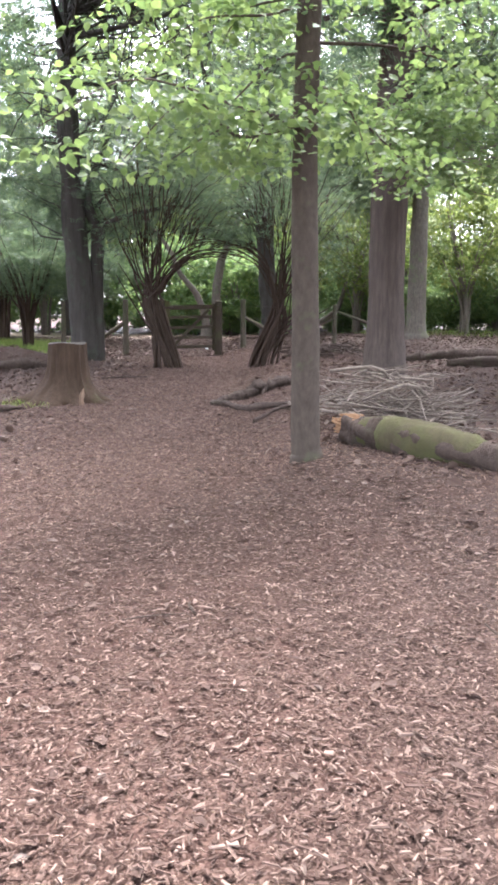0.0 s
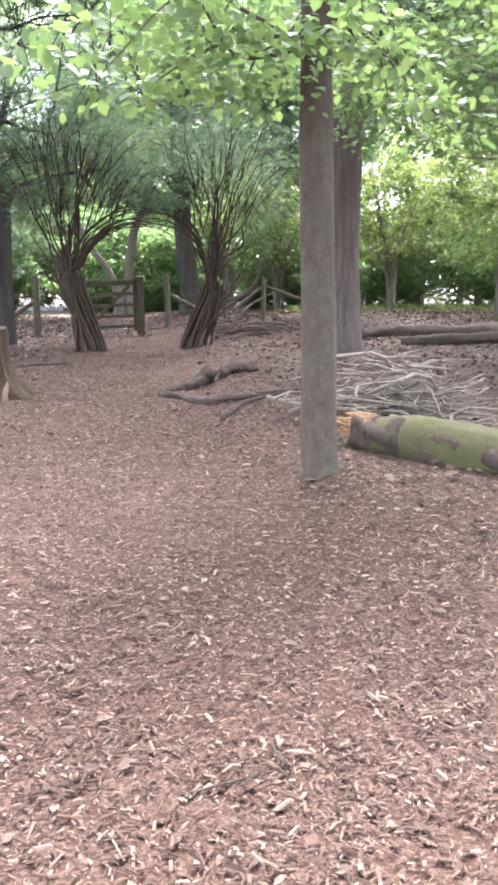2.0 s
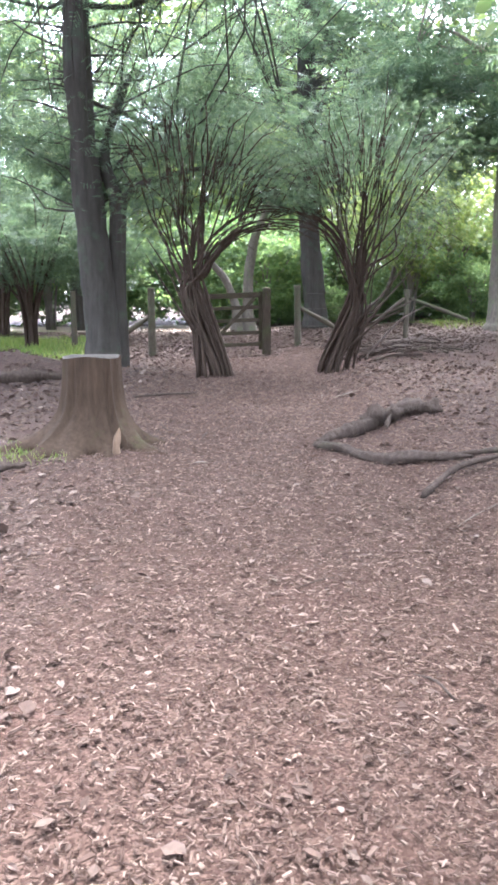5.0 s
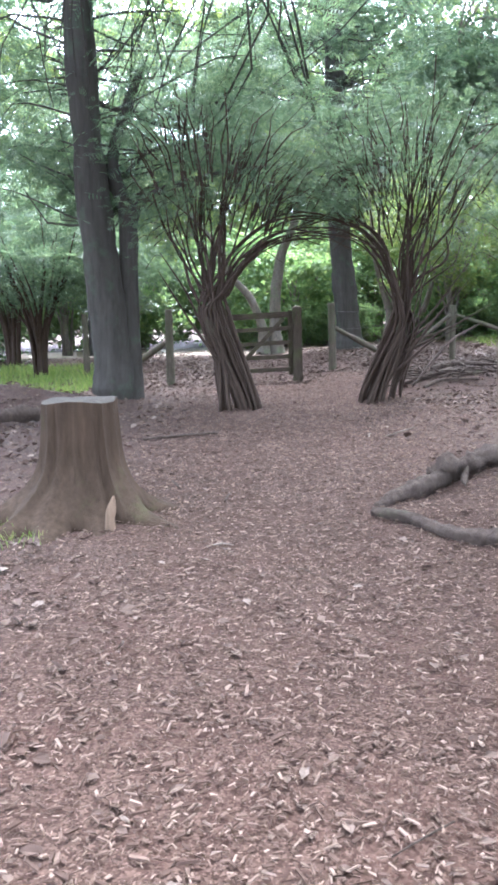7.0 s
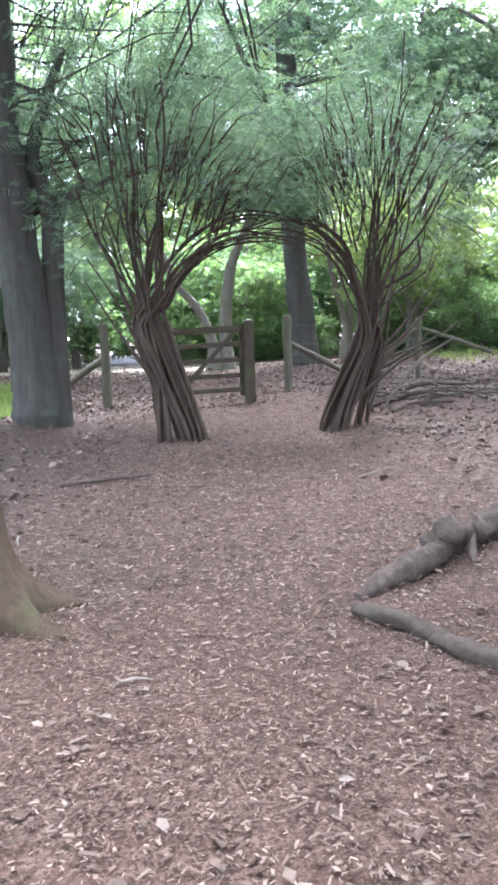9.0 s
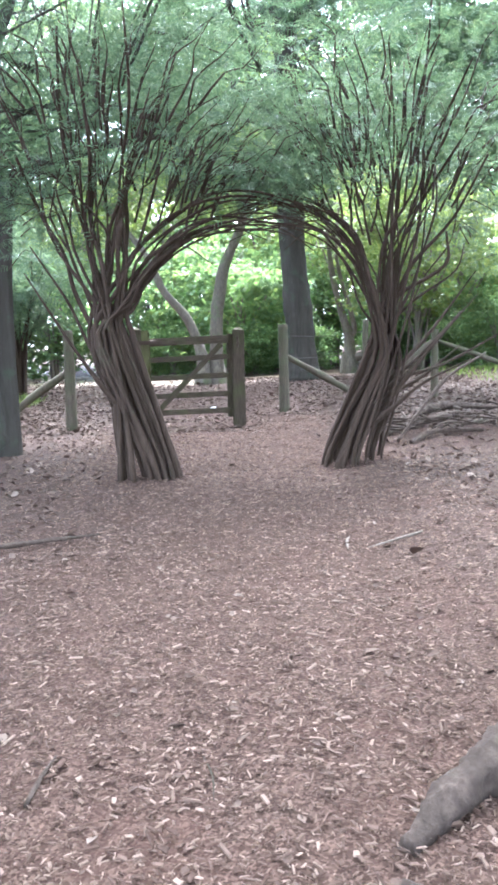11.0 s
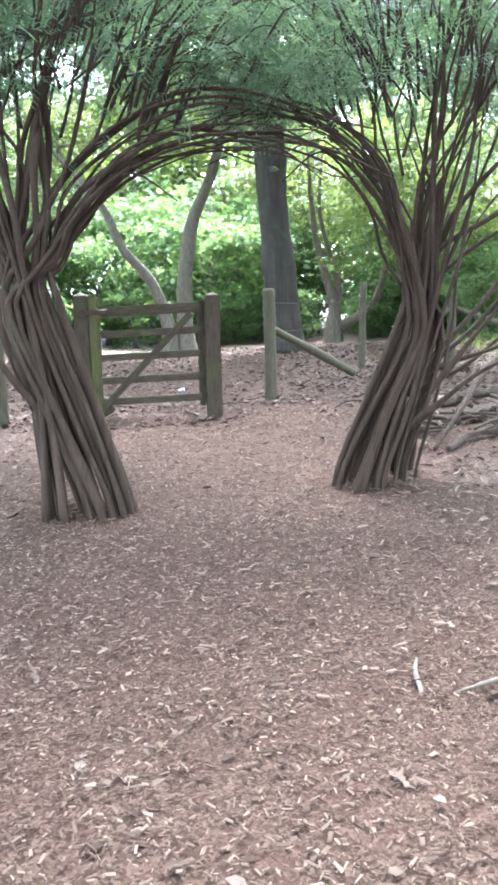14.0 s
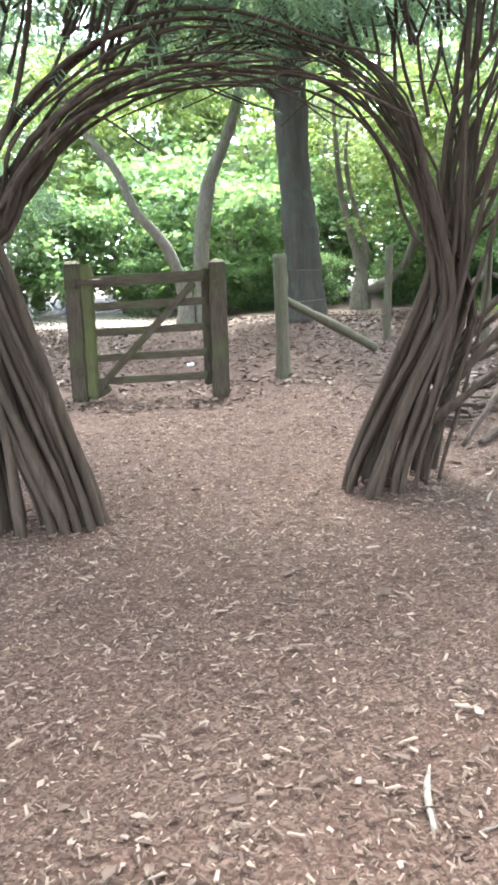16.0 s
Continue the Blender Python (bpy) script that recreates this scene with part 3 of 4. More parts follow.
BACK = bush("woodland_tree", 131, M_GREYTREE, M_MID, "tall leafy tree at the back of the wood", 11.0, 3.4, 7, 0.24, 90, 190, 0.12)
spread(BACK, [(-6, 42, 0, 1.45), (0.5, 43, 70, 1.5), (7.0, 41, 160, 1.35), (13, 35, 250, 1.2), (-13, 38, 310, 1.35), (-17, 30, 30, 0.95), (16, 26, 120, 0.9), (2, 52, 210, 1.5)], "trees at the back of the wood")
# dark yews; those out of view near the path are added to shade it
CAN = tree("shade_yew", 0, 0, [(0, 0, 0, 0.24), (0, 0, 3, 0.2), (0.1, 0, 6, 0.13), (0, 0, 9.5, 0.04)], M_DARK, "dense dark yew at the side of the clearing", "tree", 141,
           [(150, (0, 0, 6.2), (3.6, 3.4, 2.9))], M_NEEDLE, FROND, 0.30, 19, 0.65, 14, 0.05, 14, 30, buttress(5, 0.4, 0.3), 0.04, 3, 0.6)
spread(CAN, [(-7.4, 13.5, 0, 1.0), (-8.2, 18.0, 90, 1.05), (6.9, 15.6, 200, 1.0), (-6.4, 28.5, 170, 1.05), (8.8, 9.5, 100, 1.0), (-4.4, 2.4, 140, 1.0), (3.8, 0.4, 50, 1.0), (-0.6, -3.0, 20, 1.1), (-6.2, 9.0, 210, 0.95), (-4.7, 5.8, 80, 1.1), (4.7, 4.4, 260, 1.1), (5.6, 8.2, 330, 1.05), (1.6, -2.4, 120, 1.15)], "yews standing round the clearing")


# ---------------------------------------------------------------- the living arch
def arch_yew(x, y, lean, reach, seed, label, waist, fan, crown, girth, rods):
    """A yew whose many stems are gathered in a sheaf, some bent over into the arch. lean: -1 when the sheaf leans left going up."""
    rng = np.random.default_rng(seed)
    root = thing("arched_yew", (x, y, hz(x, y)), label, "arch", "two halves of the arch")
    wx, wz = waist
    for k in range(30):
        a = rng.uniform(0, 2 * math.pi)
        d = rng.uniform(0.1, 1) ** 0.4
        bx, by = 1.1 * girth * d * math.cos(a), 0.22 * d * math.sin(a)
        r = rng.uniform(0.010, 0.026)
        qx, qy = wx + 0.17 * d * math.cos(a + 0.1) + rng.normal(0, 0.03), 0.10 * d * math.sin(a + 0.1)
        pts = [(bx, by, -0.12, r * 1.15), (bx + 0.13 * (qx - bx), by, 0.15, r * 1.05), (0.5 * (bx + qx) + rng.normal(0, 0.015), 0.5 * (by + qy), 0.5 * wz + rng.normal(0, 0.03), r), (qx, qy, wz, r * 0.9)]
        if k % 5 < 3:
            up = rng.uniform(-0.16, 0.20)
            last = rng.integers(3, len(reach) + 1)
            for n_, (ax, az) in enumerate(reach[:last]):
                pts.append((ax + rng.normal(0, 0.035) + 0.15 * up * lean, qy * 0.8 + rng.normal(0, 0.06), az + up * (0.5 + 0.5 * (az - wz)) + rng.normal(0, 0.02), r * (0.85 - 0.55 * (n_ + 1) / last)))
            ex, ey, ez = pts[-1][:3]
            pts.append((ex - lean * rng.uniform(0.2, 0.5), ey + rng.normal(0, 0.15), ez + rng.uniform(-0.22, 0.16), 0.004))
        else:
            r *= 1.25
            fx, fz = fan[rng.integers(0, len(fan))]
            fx, fz = fx + rng.normal(0, 0.13), 1.12 * fz + rng.normal(0, 0.35)
            pts += [(qx + 0.22 * (fx - qx) + rng.normal(0, 0.02), qy + rng.normal(0, 0.05), wz + 0.25 * (fz - wz), r * 0.8), (qx + 0.42 * (fx - qx) + rng.normal(0, 0.045), qy + rng.normal(0, 0.08), wz + 0.48 * (fz - wz), r * 0.68), (qx + 0.75 * (fx - qx) + rng.normal(0, 0.06), qy + rng.normal(0, 0.15), wz + 0.72 * (fz - wz), r * 0.55), (fx, rng.normal(0, 0.35), fz, r * 0.35)]
        child("stem", mesh_from("stem", *tube(pts, 30, 8, 0.08, seed + k), M_YEW), root)
    # side branches that leave the sheaf outwards
    for k in range(6 if lean > 0 else 2):
        z0, out = rng.uniform(0.45, 0.95) * wz, rng.uniform(0.5, 1.15)
        x0 = wx * z0 / wz + lean * 0.1
        yy, rise = rng.normal(0, 0.12), rng.uniform(0.35, 1.0)
        pts = [(x0 - lean * 0.1, yy * 0.3, z0 - 0.15, 0.025), (x0 + lean * 0.12, yy * 0.6, z0 + 0.12 * rise, 0.023), (x0 + lean * 0.5 * out, yy, z0 + 0.62 * rise + rng.normal(0, 0.05), 0.014),
               (x0 + lean * out, yy * 1.5 + rng.normal(0, 0.1), z0 + 1.25 * rise, 0.005)]
        child("side_branch", mesh_from("side_branch", *tube(pts, 18, 6, 0.08, seed + 80 + k), M_YEW), root)
    # loose outer rods that stand free of the sheaf
    for k in range(11):
        bx = rng.uniform(*rods)
        by = rng.uniform(-0.25, 0.25)
        pts = [(bx, by, -0.1, 0.026), (0.5 * (bx + wx) + rng.normal(0, 0.03), by * 0.6, 0.5 * wz, 0.022), (wx + rng.normal(0, 0.04), by * 0.3, wz * 1.1, 0.018), (1.35 * wx + rng.normal(0, 0.12), 0, wz * 1.7, 0.011), (1.5 * wx + rng.normal(0, 0.25), rng.normal(0, 0.2), wz * 2.3, 0.005)]
        child("rod", mesh_from("rod", *tube(pts, 18, 6, 0.06, seed + 50 + k), M_YEW), root)
    tw = []
    cl = np.concatenate([ellipsoid(rng, n, c, r, 0.1) for n, c, r in crown])
    for c in cl[::1]:
        if c[2] > 2.85:
            s = (c[0] * 0.6 + 0.4 * wx, c[1] * 0.3, c[2] - rng.uniform(0.4, 0.9))
        else:
            s = (c[0] + lean * rng.uniform(0.1, 0.45), c[1] * 0.3, c[2] - rng.uniform(-0.05, 0.2))
        tw.append(tube(limb_path(rng, s, c, 0.012 if c[2] > 2.85 else 0.006, 0.1), 7, 4, 0, 1, None, False))
    child("twig_spray", mesh_from("twig_spray", *joined(tw), M_YEW), root)["kind"] = "stuff"
    cr = np.column_stack([cl, 0.42 * rng.uniform(0.5, 1.2, len(cl))])
    child("crown", mesh_from("crown", *leaf_cloud(rng, cr, 20, 0.62, FROND, 0.135, 0.5), M_NEEDLE), root)
    return root


AL, AR = (-1.49, 15.64), (0.24, 16.1)
zl, zr = hz(*AL), hz(*AR)
arch_yew(*AL, -1, [(-1.84 - AL[0] + 0.05, 1.93 - zl), (-1.60 - AL[0], 2.24 - zl), (-1.30 - AL[0], 2.53 - zl), (-0.93 - AL[0], 2.68 - zl), (-0.5 - AL[0], 2.67 - zl), (-0.12 - AL[0], 2.55 - zl)], 301,
         "sheaf of yew stems bent over into a living arch", (-0.46, 1.25),
         [(-0.85, 2.6), (-0.6, 3.2), (-0.35, 3.4), (-0.25, 2.9), (0.1, 3.1), (-0.75, 3.0), (0.05, 2.5)],
         [(75, (-0.3, 0.4, 3.5), (1.6, 0.9, 0.8)), (22, (0.7, 0.4, 3.15), (0.9, 0.5, 0.3)), (22, (-1.1, 0.3, 2.4), (0.5, 0.6, 0.6)), (26, (0.8, 0.1, 2.62), (0.7, 0.25, 0.2)), (18, (-0.35, -0.1, 2.85), (1.1, 0.5, 0.5))], 0.15, (-0.46, -0.1))
arch_yew(*AR, 1, [(0.43 - AR[0] - 0.02, 2.03 - zr), (0.25 - AR[0], 2.38 - zr), (-0.05 - AR[0], 2.64 - zr), (-0.42 - AR[0], 2.74 - zr), (-0.85 - AR[0], 2.70 - zr)], 331,
         "leaning sheaf of yew stems closing the living arch", (0.36, 1.06),
         [(0.95, 2.5), (0.7, 3.1), (0.45, 3.3), (1.15, 2.2), (0.3, 2.7), (0.85, 2.9)],
         [(75, (0.6, 0.4, 3.5), (1.6, 0.9, 0.8)), (18, (-0.5, 0.4, 3.15), (0.7, 0.5, 0.3)), (22, (1.3, 0.3, 2.4), (0.6, 0.6, 0.6)), (22, (-0.5, 0.1, 2.6), (0.6, 0.25, 0.2)), (18, (0.75, -0.1, 2.85), (1.0, 0.5, 0.5))], 0.27, (-0.30, 0.40))


# ---------------------------------------------------------------- gate and fence
def board(size, bevel=0.008, rough=0.003, seed=0):
    """A sawn timber, its length along z, with softened and slightly uneven edges."""
    bm = bmesh.new()
    bmesh.ops.create_cube(bm, size=1.0, matrix=Matrix.Diagonal((*size, 1)))
    long_edges = [e for e in bm.edges if abs((e.verts[0].co - e.verts[1].co).z) > 0.5 * size[2]]
    bmesh.ops.subdivide_edges(bm, edges=long_edges, cuts=6, use_grid_fill=True)
    bmesh.ops.bevel(bm, geom=[e for e in bm.edges if e.calc_face_angle(0) > 1.0], offset=bevel, segments=2, affect="EDGES")
    r = random.Random(seed)
    for v in bm.verts:
        v.co += Vector((r.uniform(-rough, rough), r.uniform(-rough, rough), 0))
    return bm


def put(name, bm, mat, parent, m, label=""):
    me = bpy.data.meshes.new(name)
    bm.to_mesh(me)
    bm.free()
    me.materials.append(mat)
    ob = child(name, me, parent, label)
    ob.matrix_basis = m
    return ob


def along_x(x0, z0, x1, z1, y):
    """The pose of a board that runs from (x0, z0) to (x1, z1)."""
    a = math.degrees(math.atan2(x1 - x0, z1 - z0))
    return pose((x0 + x1) / 2, y, (z0 + z1) / 2, 0, a, 0)


GY_ = 19.3
for x, w, h, mat, lab in ((-2.135, 0.155, 1.31, M_GATE, "dark weathered square gate post"), (-0.765, 0.165, 1.29, M_GATE, "dark weathered square gate post with a latch")):
    z = hz(x, GY_)
    po = thing("gate_post", (x, GY_, z), lab, "post", "pair of gate posts")
    bm = board((w, 0.15, h + 0.3), 0.014, 0.004, int(h * 100))
    shaft = put("post", bm, mat, po, pose(0, 0, h / 2 - 0.15))
    bm = bmesh.new()
    bmesh.ops.create_cone(bm, cap_ends=True, segments=4, radius1=w * 0.70, radius2=w * 0.2, depth=0.03)
    put("cap", bm, mat, shaft, shaft.matrix_basis.inverted() @ pose(0, 0, h + 0.012, 0, 0, 45))
    if x > -1:
        put("latch", board((0.03, 0.02, 0.16), 0.003), M_IRON, shaft, shaft.matrix_basis.inverted() @ pose(-0.01, -0.085, h - 0.16), "rusty iron latch")
    else:
        for zz in (0.30, 1.12):
            put("hinge_pin", board((0.03, 0.03, 0.09), 0.004), M_IRON, shaft, shaft.matrix_basis.inverted() @ pose(0.02, -0.088, zz), "rusty iron hinge pin")

gate = thing("field_gate", (-1.45, GY_, 0.47), "closed five-bar wooden gate with a diagonal brace", "gate")
hanging = put("hanging_stile", board((0.125, 0.085, 1.27), 0.02, 0.003, 4), M_ALGAE, gate, pose(-0.56, -0.02, 0.665), "algae-green hanging stile with a rounded head")
put("closing_stile", board((0.075, 0.05, 1.12), 0.01, 0.003, 5), M_GATE, gate, pose(0.565, 0.03, 0.68))
for i, (zc, hh) in enumerate(((1.15, 0.105), (0.915, 0.07), (0.67, 0.07), (0.425, 0.07), (0.20, 0.07))):
    put("rail", board((hh, 0.03, 1.16), 0.006, 0.002, 10 + i), M_GATE, gate, along_x(-0.60, zc - 0.015, 0.56, zc + 0.02, -0.02))
put("brace", board((0.07, 0.028, 1.36), 0.006, 0.002, 31), M_GATE, gate, along_x(-0.50, 0.12, 0.47, 1.12, -0.052))
put("hinge_strap", board((0.05, 0.012, 0.36), 0.003), M_IRON, hanging, hanging.matrix_basis.inverted() @ along_x(-0.74, 1.135, -0.40, 1.14, -0.072), "rusty iron hinge strap")
put("foot_block", board((0.10, 0.05, 0.16), 0.01), M_GATE, hanging, hanging.matrix_basis.inverted() @ along_x(-0.53, 0.06, -0.40, 0.14, -0.01))


def fence_post(x, y, h, r, label, lean=0.0, seed=0, strut=None):
    po = thing("fence_post", (x, y, hz(x, y)), label, "post", "fence posts")
    child("post", mesh_from("post", *tube([(0, 0, -0.3, r * 1.05), (lean * 0.3, 0, h * 0.3, r), (lean * 0.7, 0, h * 0.7, r * 0.97), (lean, 0, h, r * 0.94)], 24, 12, 0.035, seed), M_POST), po)
    if strut:
        child("strut", mesh_from("strut", *tube(strut, 14, 9, 0.06, seed + 1), M_POST), po, "slanting round timber strut")
    return po


fence_post(-2.99, 19.1, 1.31, 0.073, "round green-stained fence post with a slanting strut", 0.0, 1, [(-0.04, 0.03, 0.76, 0.05), (-0.5, 0.05, 0.45, 0.05), (-1.1, 0.08, -0.02, 0.052)])
fence_post(-0.16, 19.1, 1.15, 0.064, "round pale fence post with a slanting strut", -0.02, 2, [(0.04, 0.05, 0.72, 0.045), (0.45, 0.2, 0.5, 0.045), (0.95, 0.35, 0.22, 0.045)])
fence_post(1.38, 21.9, 1.2, 0.05, "thin round fence post in the undergrowth", 0.02, 3)
far_post = fence_post(2.15, 20.3, 1.03, 0.055, "round fence post with two slanting struts", 0.0, 4, [(-0.04, 0, 0.85, 0.04), (-0.35, 0, 0.6, 0.04), (-0.75, 0, 0.28, 0.04)])
child("strut", mesh_from("strut", *tube([(0.04, 0.03, 0.86, 0.036), (0.6, 0.05, 0.66, 0.036), (1.3, 0.08, 0.4, 0.034)], 14, 9, 0.06, 8), M_POST), far_post, "slanting round timber strut")
fence_post(-4.9, 20.9, 1.25, 0.065, "round fence post beside the grass", 0.0, 5)
wires = thing("fence_wire", (0, 0, 0), "three thin slack strands of rusty fence wire", "wire")
for k, zz in enumerate((0.35, 0.7, 1.0)):
    a, b = (-0.16, 19.1, hz(-0.16, 19.1) + zz), (1.38, 21.9, hz(1.38, 21.9) + zz)
    child("strand", mesh_from("strand", *tube([(*a, 0.0035), ((a[0] + b[0]) / 2, (a[1] + b[1]) / 2, (a[2] + b[2]) / 2 - 0.04, 0.0035), (*b, 0.0035)], 10, 5, 0, k), M_IRON), wires)


# ---------------------------------------------------------------- stump and stake
def stump(x, y):
    root = thing("tree_stump", (x, y, hz(x, y)), "broad weathered tree stump with mossy spreading roots", "stump")
    segs, rings = 72, 30
    roots = [(200, 0.62, 13), (235, 0.5, 10), (262, 0.42, 9), (292, 0.3, 10), (330, 0.40, 11), (10, 0.34, 13), (70, 0.3, 15), (130, 0.4, 15), (165, 0.35, 13)]
    v = []
    H = 0.765
    rng = np.random.default_rng(9)
    flute = rng.normal(0, 0.02, segs)
    for i in range(rings):
        h = (i / (rings - 1)) ** 1.3
        for j in range(segs):
            a = 360 * j / segs
            r = 0.262 - 0.02 * h + flute[j] * (1 - 0.5 * h)
            for ra, reach, width in roots:
                d = (a - ra + 180) % 360 - 180
                wd = 0.75 * width + 16 * min(1, h * 3)
                r += reach * math.exp(-(d / wd) ** 2) * math.exp(-h / 0.13) * 2.6
            r += 0.03 * math.exp(-h / 0.3)
            zz = -0.1 + (H + 0.1) * h + (0.012 * math.sin(3 * radians(a)) if i == rings - 1 else 0)
            v.append((r * math.cos(radians(a)), r * math.sin(radians(a)), zz))
    f = [(i * segs + j, i * segs + (j + 1) % segs, (i + 1) * segs + (j + 1) % segs, (i + 1) * segs + j) for i in range(rings - 1) for j in range(segs)]
    child("body", mesh_from("body", v, f, M_STUMP), root)
    bm = bmesh.new()
    rim = [bm.verts.new(p) for p in v[(rings - 1) * segs:]]
    mid = [bm.verts.new((p[0] * 0.5, p[1] * 0.5, H + 0.012)) for p in v[(rings - 1) * segs:]]
    ctr = bm.verts.new((0, 0, H + 0.006))
    for j in range(segs):
        k = (j + 1) % segs
        bm.faces.new((rim[j], rim[k], mid[k], mid[j]))
        bm.faces.new((mid[j], mid[k], ctr))
    put("cut_top", bm, M_CUT, root, Matrix(), "flat grey sawn top")


stump(-2.43, 10.55)
stake = thing("broken_stake", (-2.16, 10.08, hz(-2.16, 10.08)), "short broken stake of pale splintered wood", "stake")
child("stake", mesh_from("stake", *tube([(0, 0, -0.08, 0.042), (0.0, 0, 0.06, 0.034), (0.008, 0, 0.12, 0.034), (0.02, 0, 0.17, 0.022), (0.03, 0, 0.22, 0.006)], 14, 7, 0.05, 4), M_PALE), stake)


# ---------------------------------------------------------------- logs and sticks
def log_thing(name, pts, mat, label, seed, segs=14, rings=26, rough=0.11, ends=None, category="log", group=""):
    x, y = pts[0][0], pts[0][1]
    root = thing(name, (x, y, hz(x, y)), label, category, group)
    loc = [(px - x, py - y, hz(px, py) + pz - hz(x, y), r) for px, py, pz, r in pts]
    loc[-1] = (*loc[-1][:3], loc[-1][3] * 0.6)

    def knots(h, a):
        return 1 + 0.13 * math.sin(3 * a + 7 * h + seed) * math.sin(11 * h + seed) + 0.10 * math.sin(5 * a - 19 * h + 2 * seed) + 0.12 * max(0, math.sin(23 * h + seed)) ** 4
    child("bark", mesh_from("bark", *tube(loc, rings * (2 if loc[1][3] > 0.03 else 1), segs, rough, seed, knots), mat), root)
    return root, loc


moss_log, loc = log_thing("mossy_log", [(0.86, 6.74, 0.10, 0.115), (1.06, 6.5, 0.09, 0.14), (1.5, 6.02, 0.07, 0.145), (2.1, 5.35, 0.04, 0.14), (2.8, 4.6, 0.02, 0.13)], M_LOG, "thick fallen log cushioned with green moss, one end broken", 71, 22, 40, 0.07)
child("moss", mesh_from("moss", *tube([(0.08, -0.09, 0.105, 0.09), (0.2, -0.24, 0.115, 0.146), (0.42, -0.48, 0.105, 0.158), (0.72, -0.82, 0.08, 0.153), (0.93, -1.04, 0.05, 0.10)], 46, 30, 0.035, 72), M_MOSSY), moss_log, "olive green cushion of moss")
rng = np.random.default_rng(77)
for k in range(16):
    a, d = rng.uniform(0, 2 * math.pi), rng.uniform(0.02, 0.10)
    o = np.array([0.707 * d * math.cos(a), 0.707 * d * math.cos(a), d * math.sin(a) + 0.14])
    dr = np.array([-0.67, 0.74, 0.05]) * rng.uniform(0.08, 0.24)
    child("splinter", mesh_from("splinter", *tube([(*(o - dr), 0.035), (*o, 0.035), (*(o + dr), 0.008)], 6, 6, 0.2, k), M_ROT, False), moss_log, "orange rotten splinter")

log_thing("bent_branch", [(-0.50, 10.36, 0.03, 0.022), (-0.30, 10.12, 0.045, 0.036), (-0.08, 9.80, 0.03, 0.044), (0.2, 9.47, 0.05, 0.042), (0.5, 9.12, 0.045, 0.036)], M_LOG, "bent grey-brown branch edging the path", 81, category="branch")
log_thing("short_log", [(-0.46, 10.52, 0.01, 0.025), (-0.3, 10.68, 0.04, 0.055), (-0.12, 10.83, 0.06, 0.07), (0.05, 10.95, 0.07, 0.06), (0.16, 11.06, 0.06, 0.05)], M_LOG, "short broken log with crumbling mossy bark", 82, rough=0.08)
log_thing("dark_branch_log", [(-0.02, 11.02, 0.08, 0.05), (0.1, 11.02, 0.11, 0.085), (0.26, 11.05, 0.06, 0.06), (0.42, 11.04, 0.08, 0.075), (0.62, 10.98, 0.07, 0.06), (0.72, 10.94, 0.05, 0.03)], M_LOG, "dark knotty log lying by the path", 83, rough=0.22)
log_thing("wood_chunk", [(0.18, 10.74, 0.02, 0.016), (0.2, 10.84, 0.05, 0.026), (0.25, 10.98, 0.08, 0.018)], M_LOG, "small grey chunk of broken wood", 84, 7, 9, 0.3)
log_thing("thin_branch", [(0.3, 9.3, 0.04, 0.02), (0.6, 9.2, 0.05, 0.022), (1.1, 9.35, 0.05, 0.02), (1.5, 9.3, 0.08, 0.012)], M_LOG, "thin fallen branch among dry leaves", 85, 8, category="branch")
log_thing("fallen_log", [(3.2, 16.5, 0.04, 0.06), (4.0, 16.1, 0.09, 0.10), (5.2, 15.1, 0.10, 0.12), (6.8, 14.2, 0.11, 0.13)], M_LOG, "long fallen trunk lying across leaf litter", 86, rings=50)
log_thing("fallen_log", [(3.4, 13.6, 0.06, 0.05), (4.2, 13.2, 0.1, 0.09), (5.5, 12.9, 0.1, 0.1), (7.0, 12.2, 0.1, 0.1)], M_LOG, "fallen branch half sunk in leaf litter", 87)
log_thing("old_log", [(0.75, 17.0, 0.03, 0.02), (1.05, 17.2, 0.05, 0.034), (1.5, 17.35, 0.07, 0.036), (1.9, 17.9, 0.06, 0.022)], M_LOG, "rotting log in a heap of leaves", 88)
log_thing("old_log", [(0.95, 16.6, 0.03, 0.016), (1.25, 16.85, 0.05, 0.03), (1.8, 16.9, 0.05, 0.026)], M_LOG, "short rotting log in a heap of leaves", 89)
log_thing("old_log", [(1.3, 17.9, 0.04, 0.03), (1.7, 18.1, 0.09, 0.05), (2.4, 18.1, 0.06, 0.04)], M_LOG, "grey log on the leafy bank", 90)
log_thing("leaning_pole", [(0.75, 16.3, 0.12, 0.014), (1.0, 16.5, 0.35, 0.017), (1.4, 16.9, 0.6, 0.015), (1.9, 17.2, 0.8, 0.012)], M_LOG, "slanting dead pole propped against the arch", 91, 8, category="pole")
log_thing("side_branch", [(-5.0, 14.2, 0.1, 0.06), (-4.2, 14.6, 0.14, 0.075), (-3.6, 15.0, 0.08, 0.04)], M_LOG, "dead branch on the earth mound", 92, category="branch")
log_thing("side_branch", [(-3.6, 9.2, 0.04, 0.03), (-3.1, 9.35, 0.06, 0.045), (-2.75, 9.5, 0.05, 0.03)], M_LOG, "short dead branch near the stump", 93, category="branch")
log_thing("side_branch", [(-2.5, 13.3, 0.02, 0.014), (-2.2, 13.4, 0.04, 0.018), (-1.75, 13.65, 0.03, 0.012)], M_LOG, "thin dead branch on the mulch", 94, 8, category="branch")
log_thing("path_edge_branch", [(0.05, 8.6, 0.03, 0.018), (0.35, 8.9, 0.06, 0.022), (0.75, 9.0, 0.08, 0.016)], M_LOG, "crooked dead stick among dry leaves", 95, 8, category="branch")

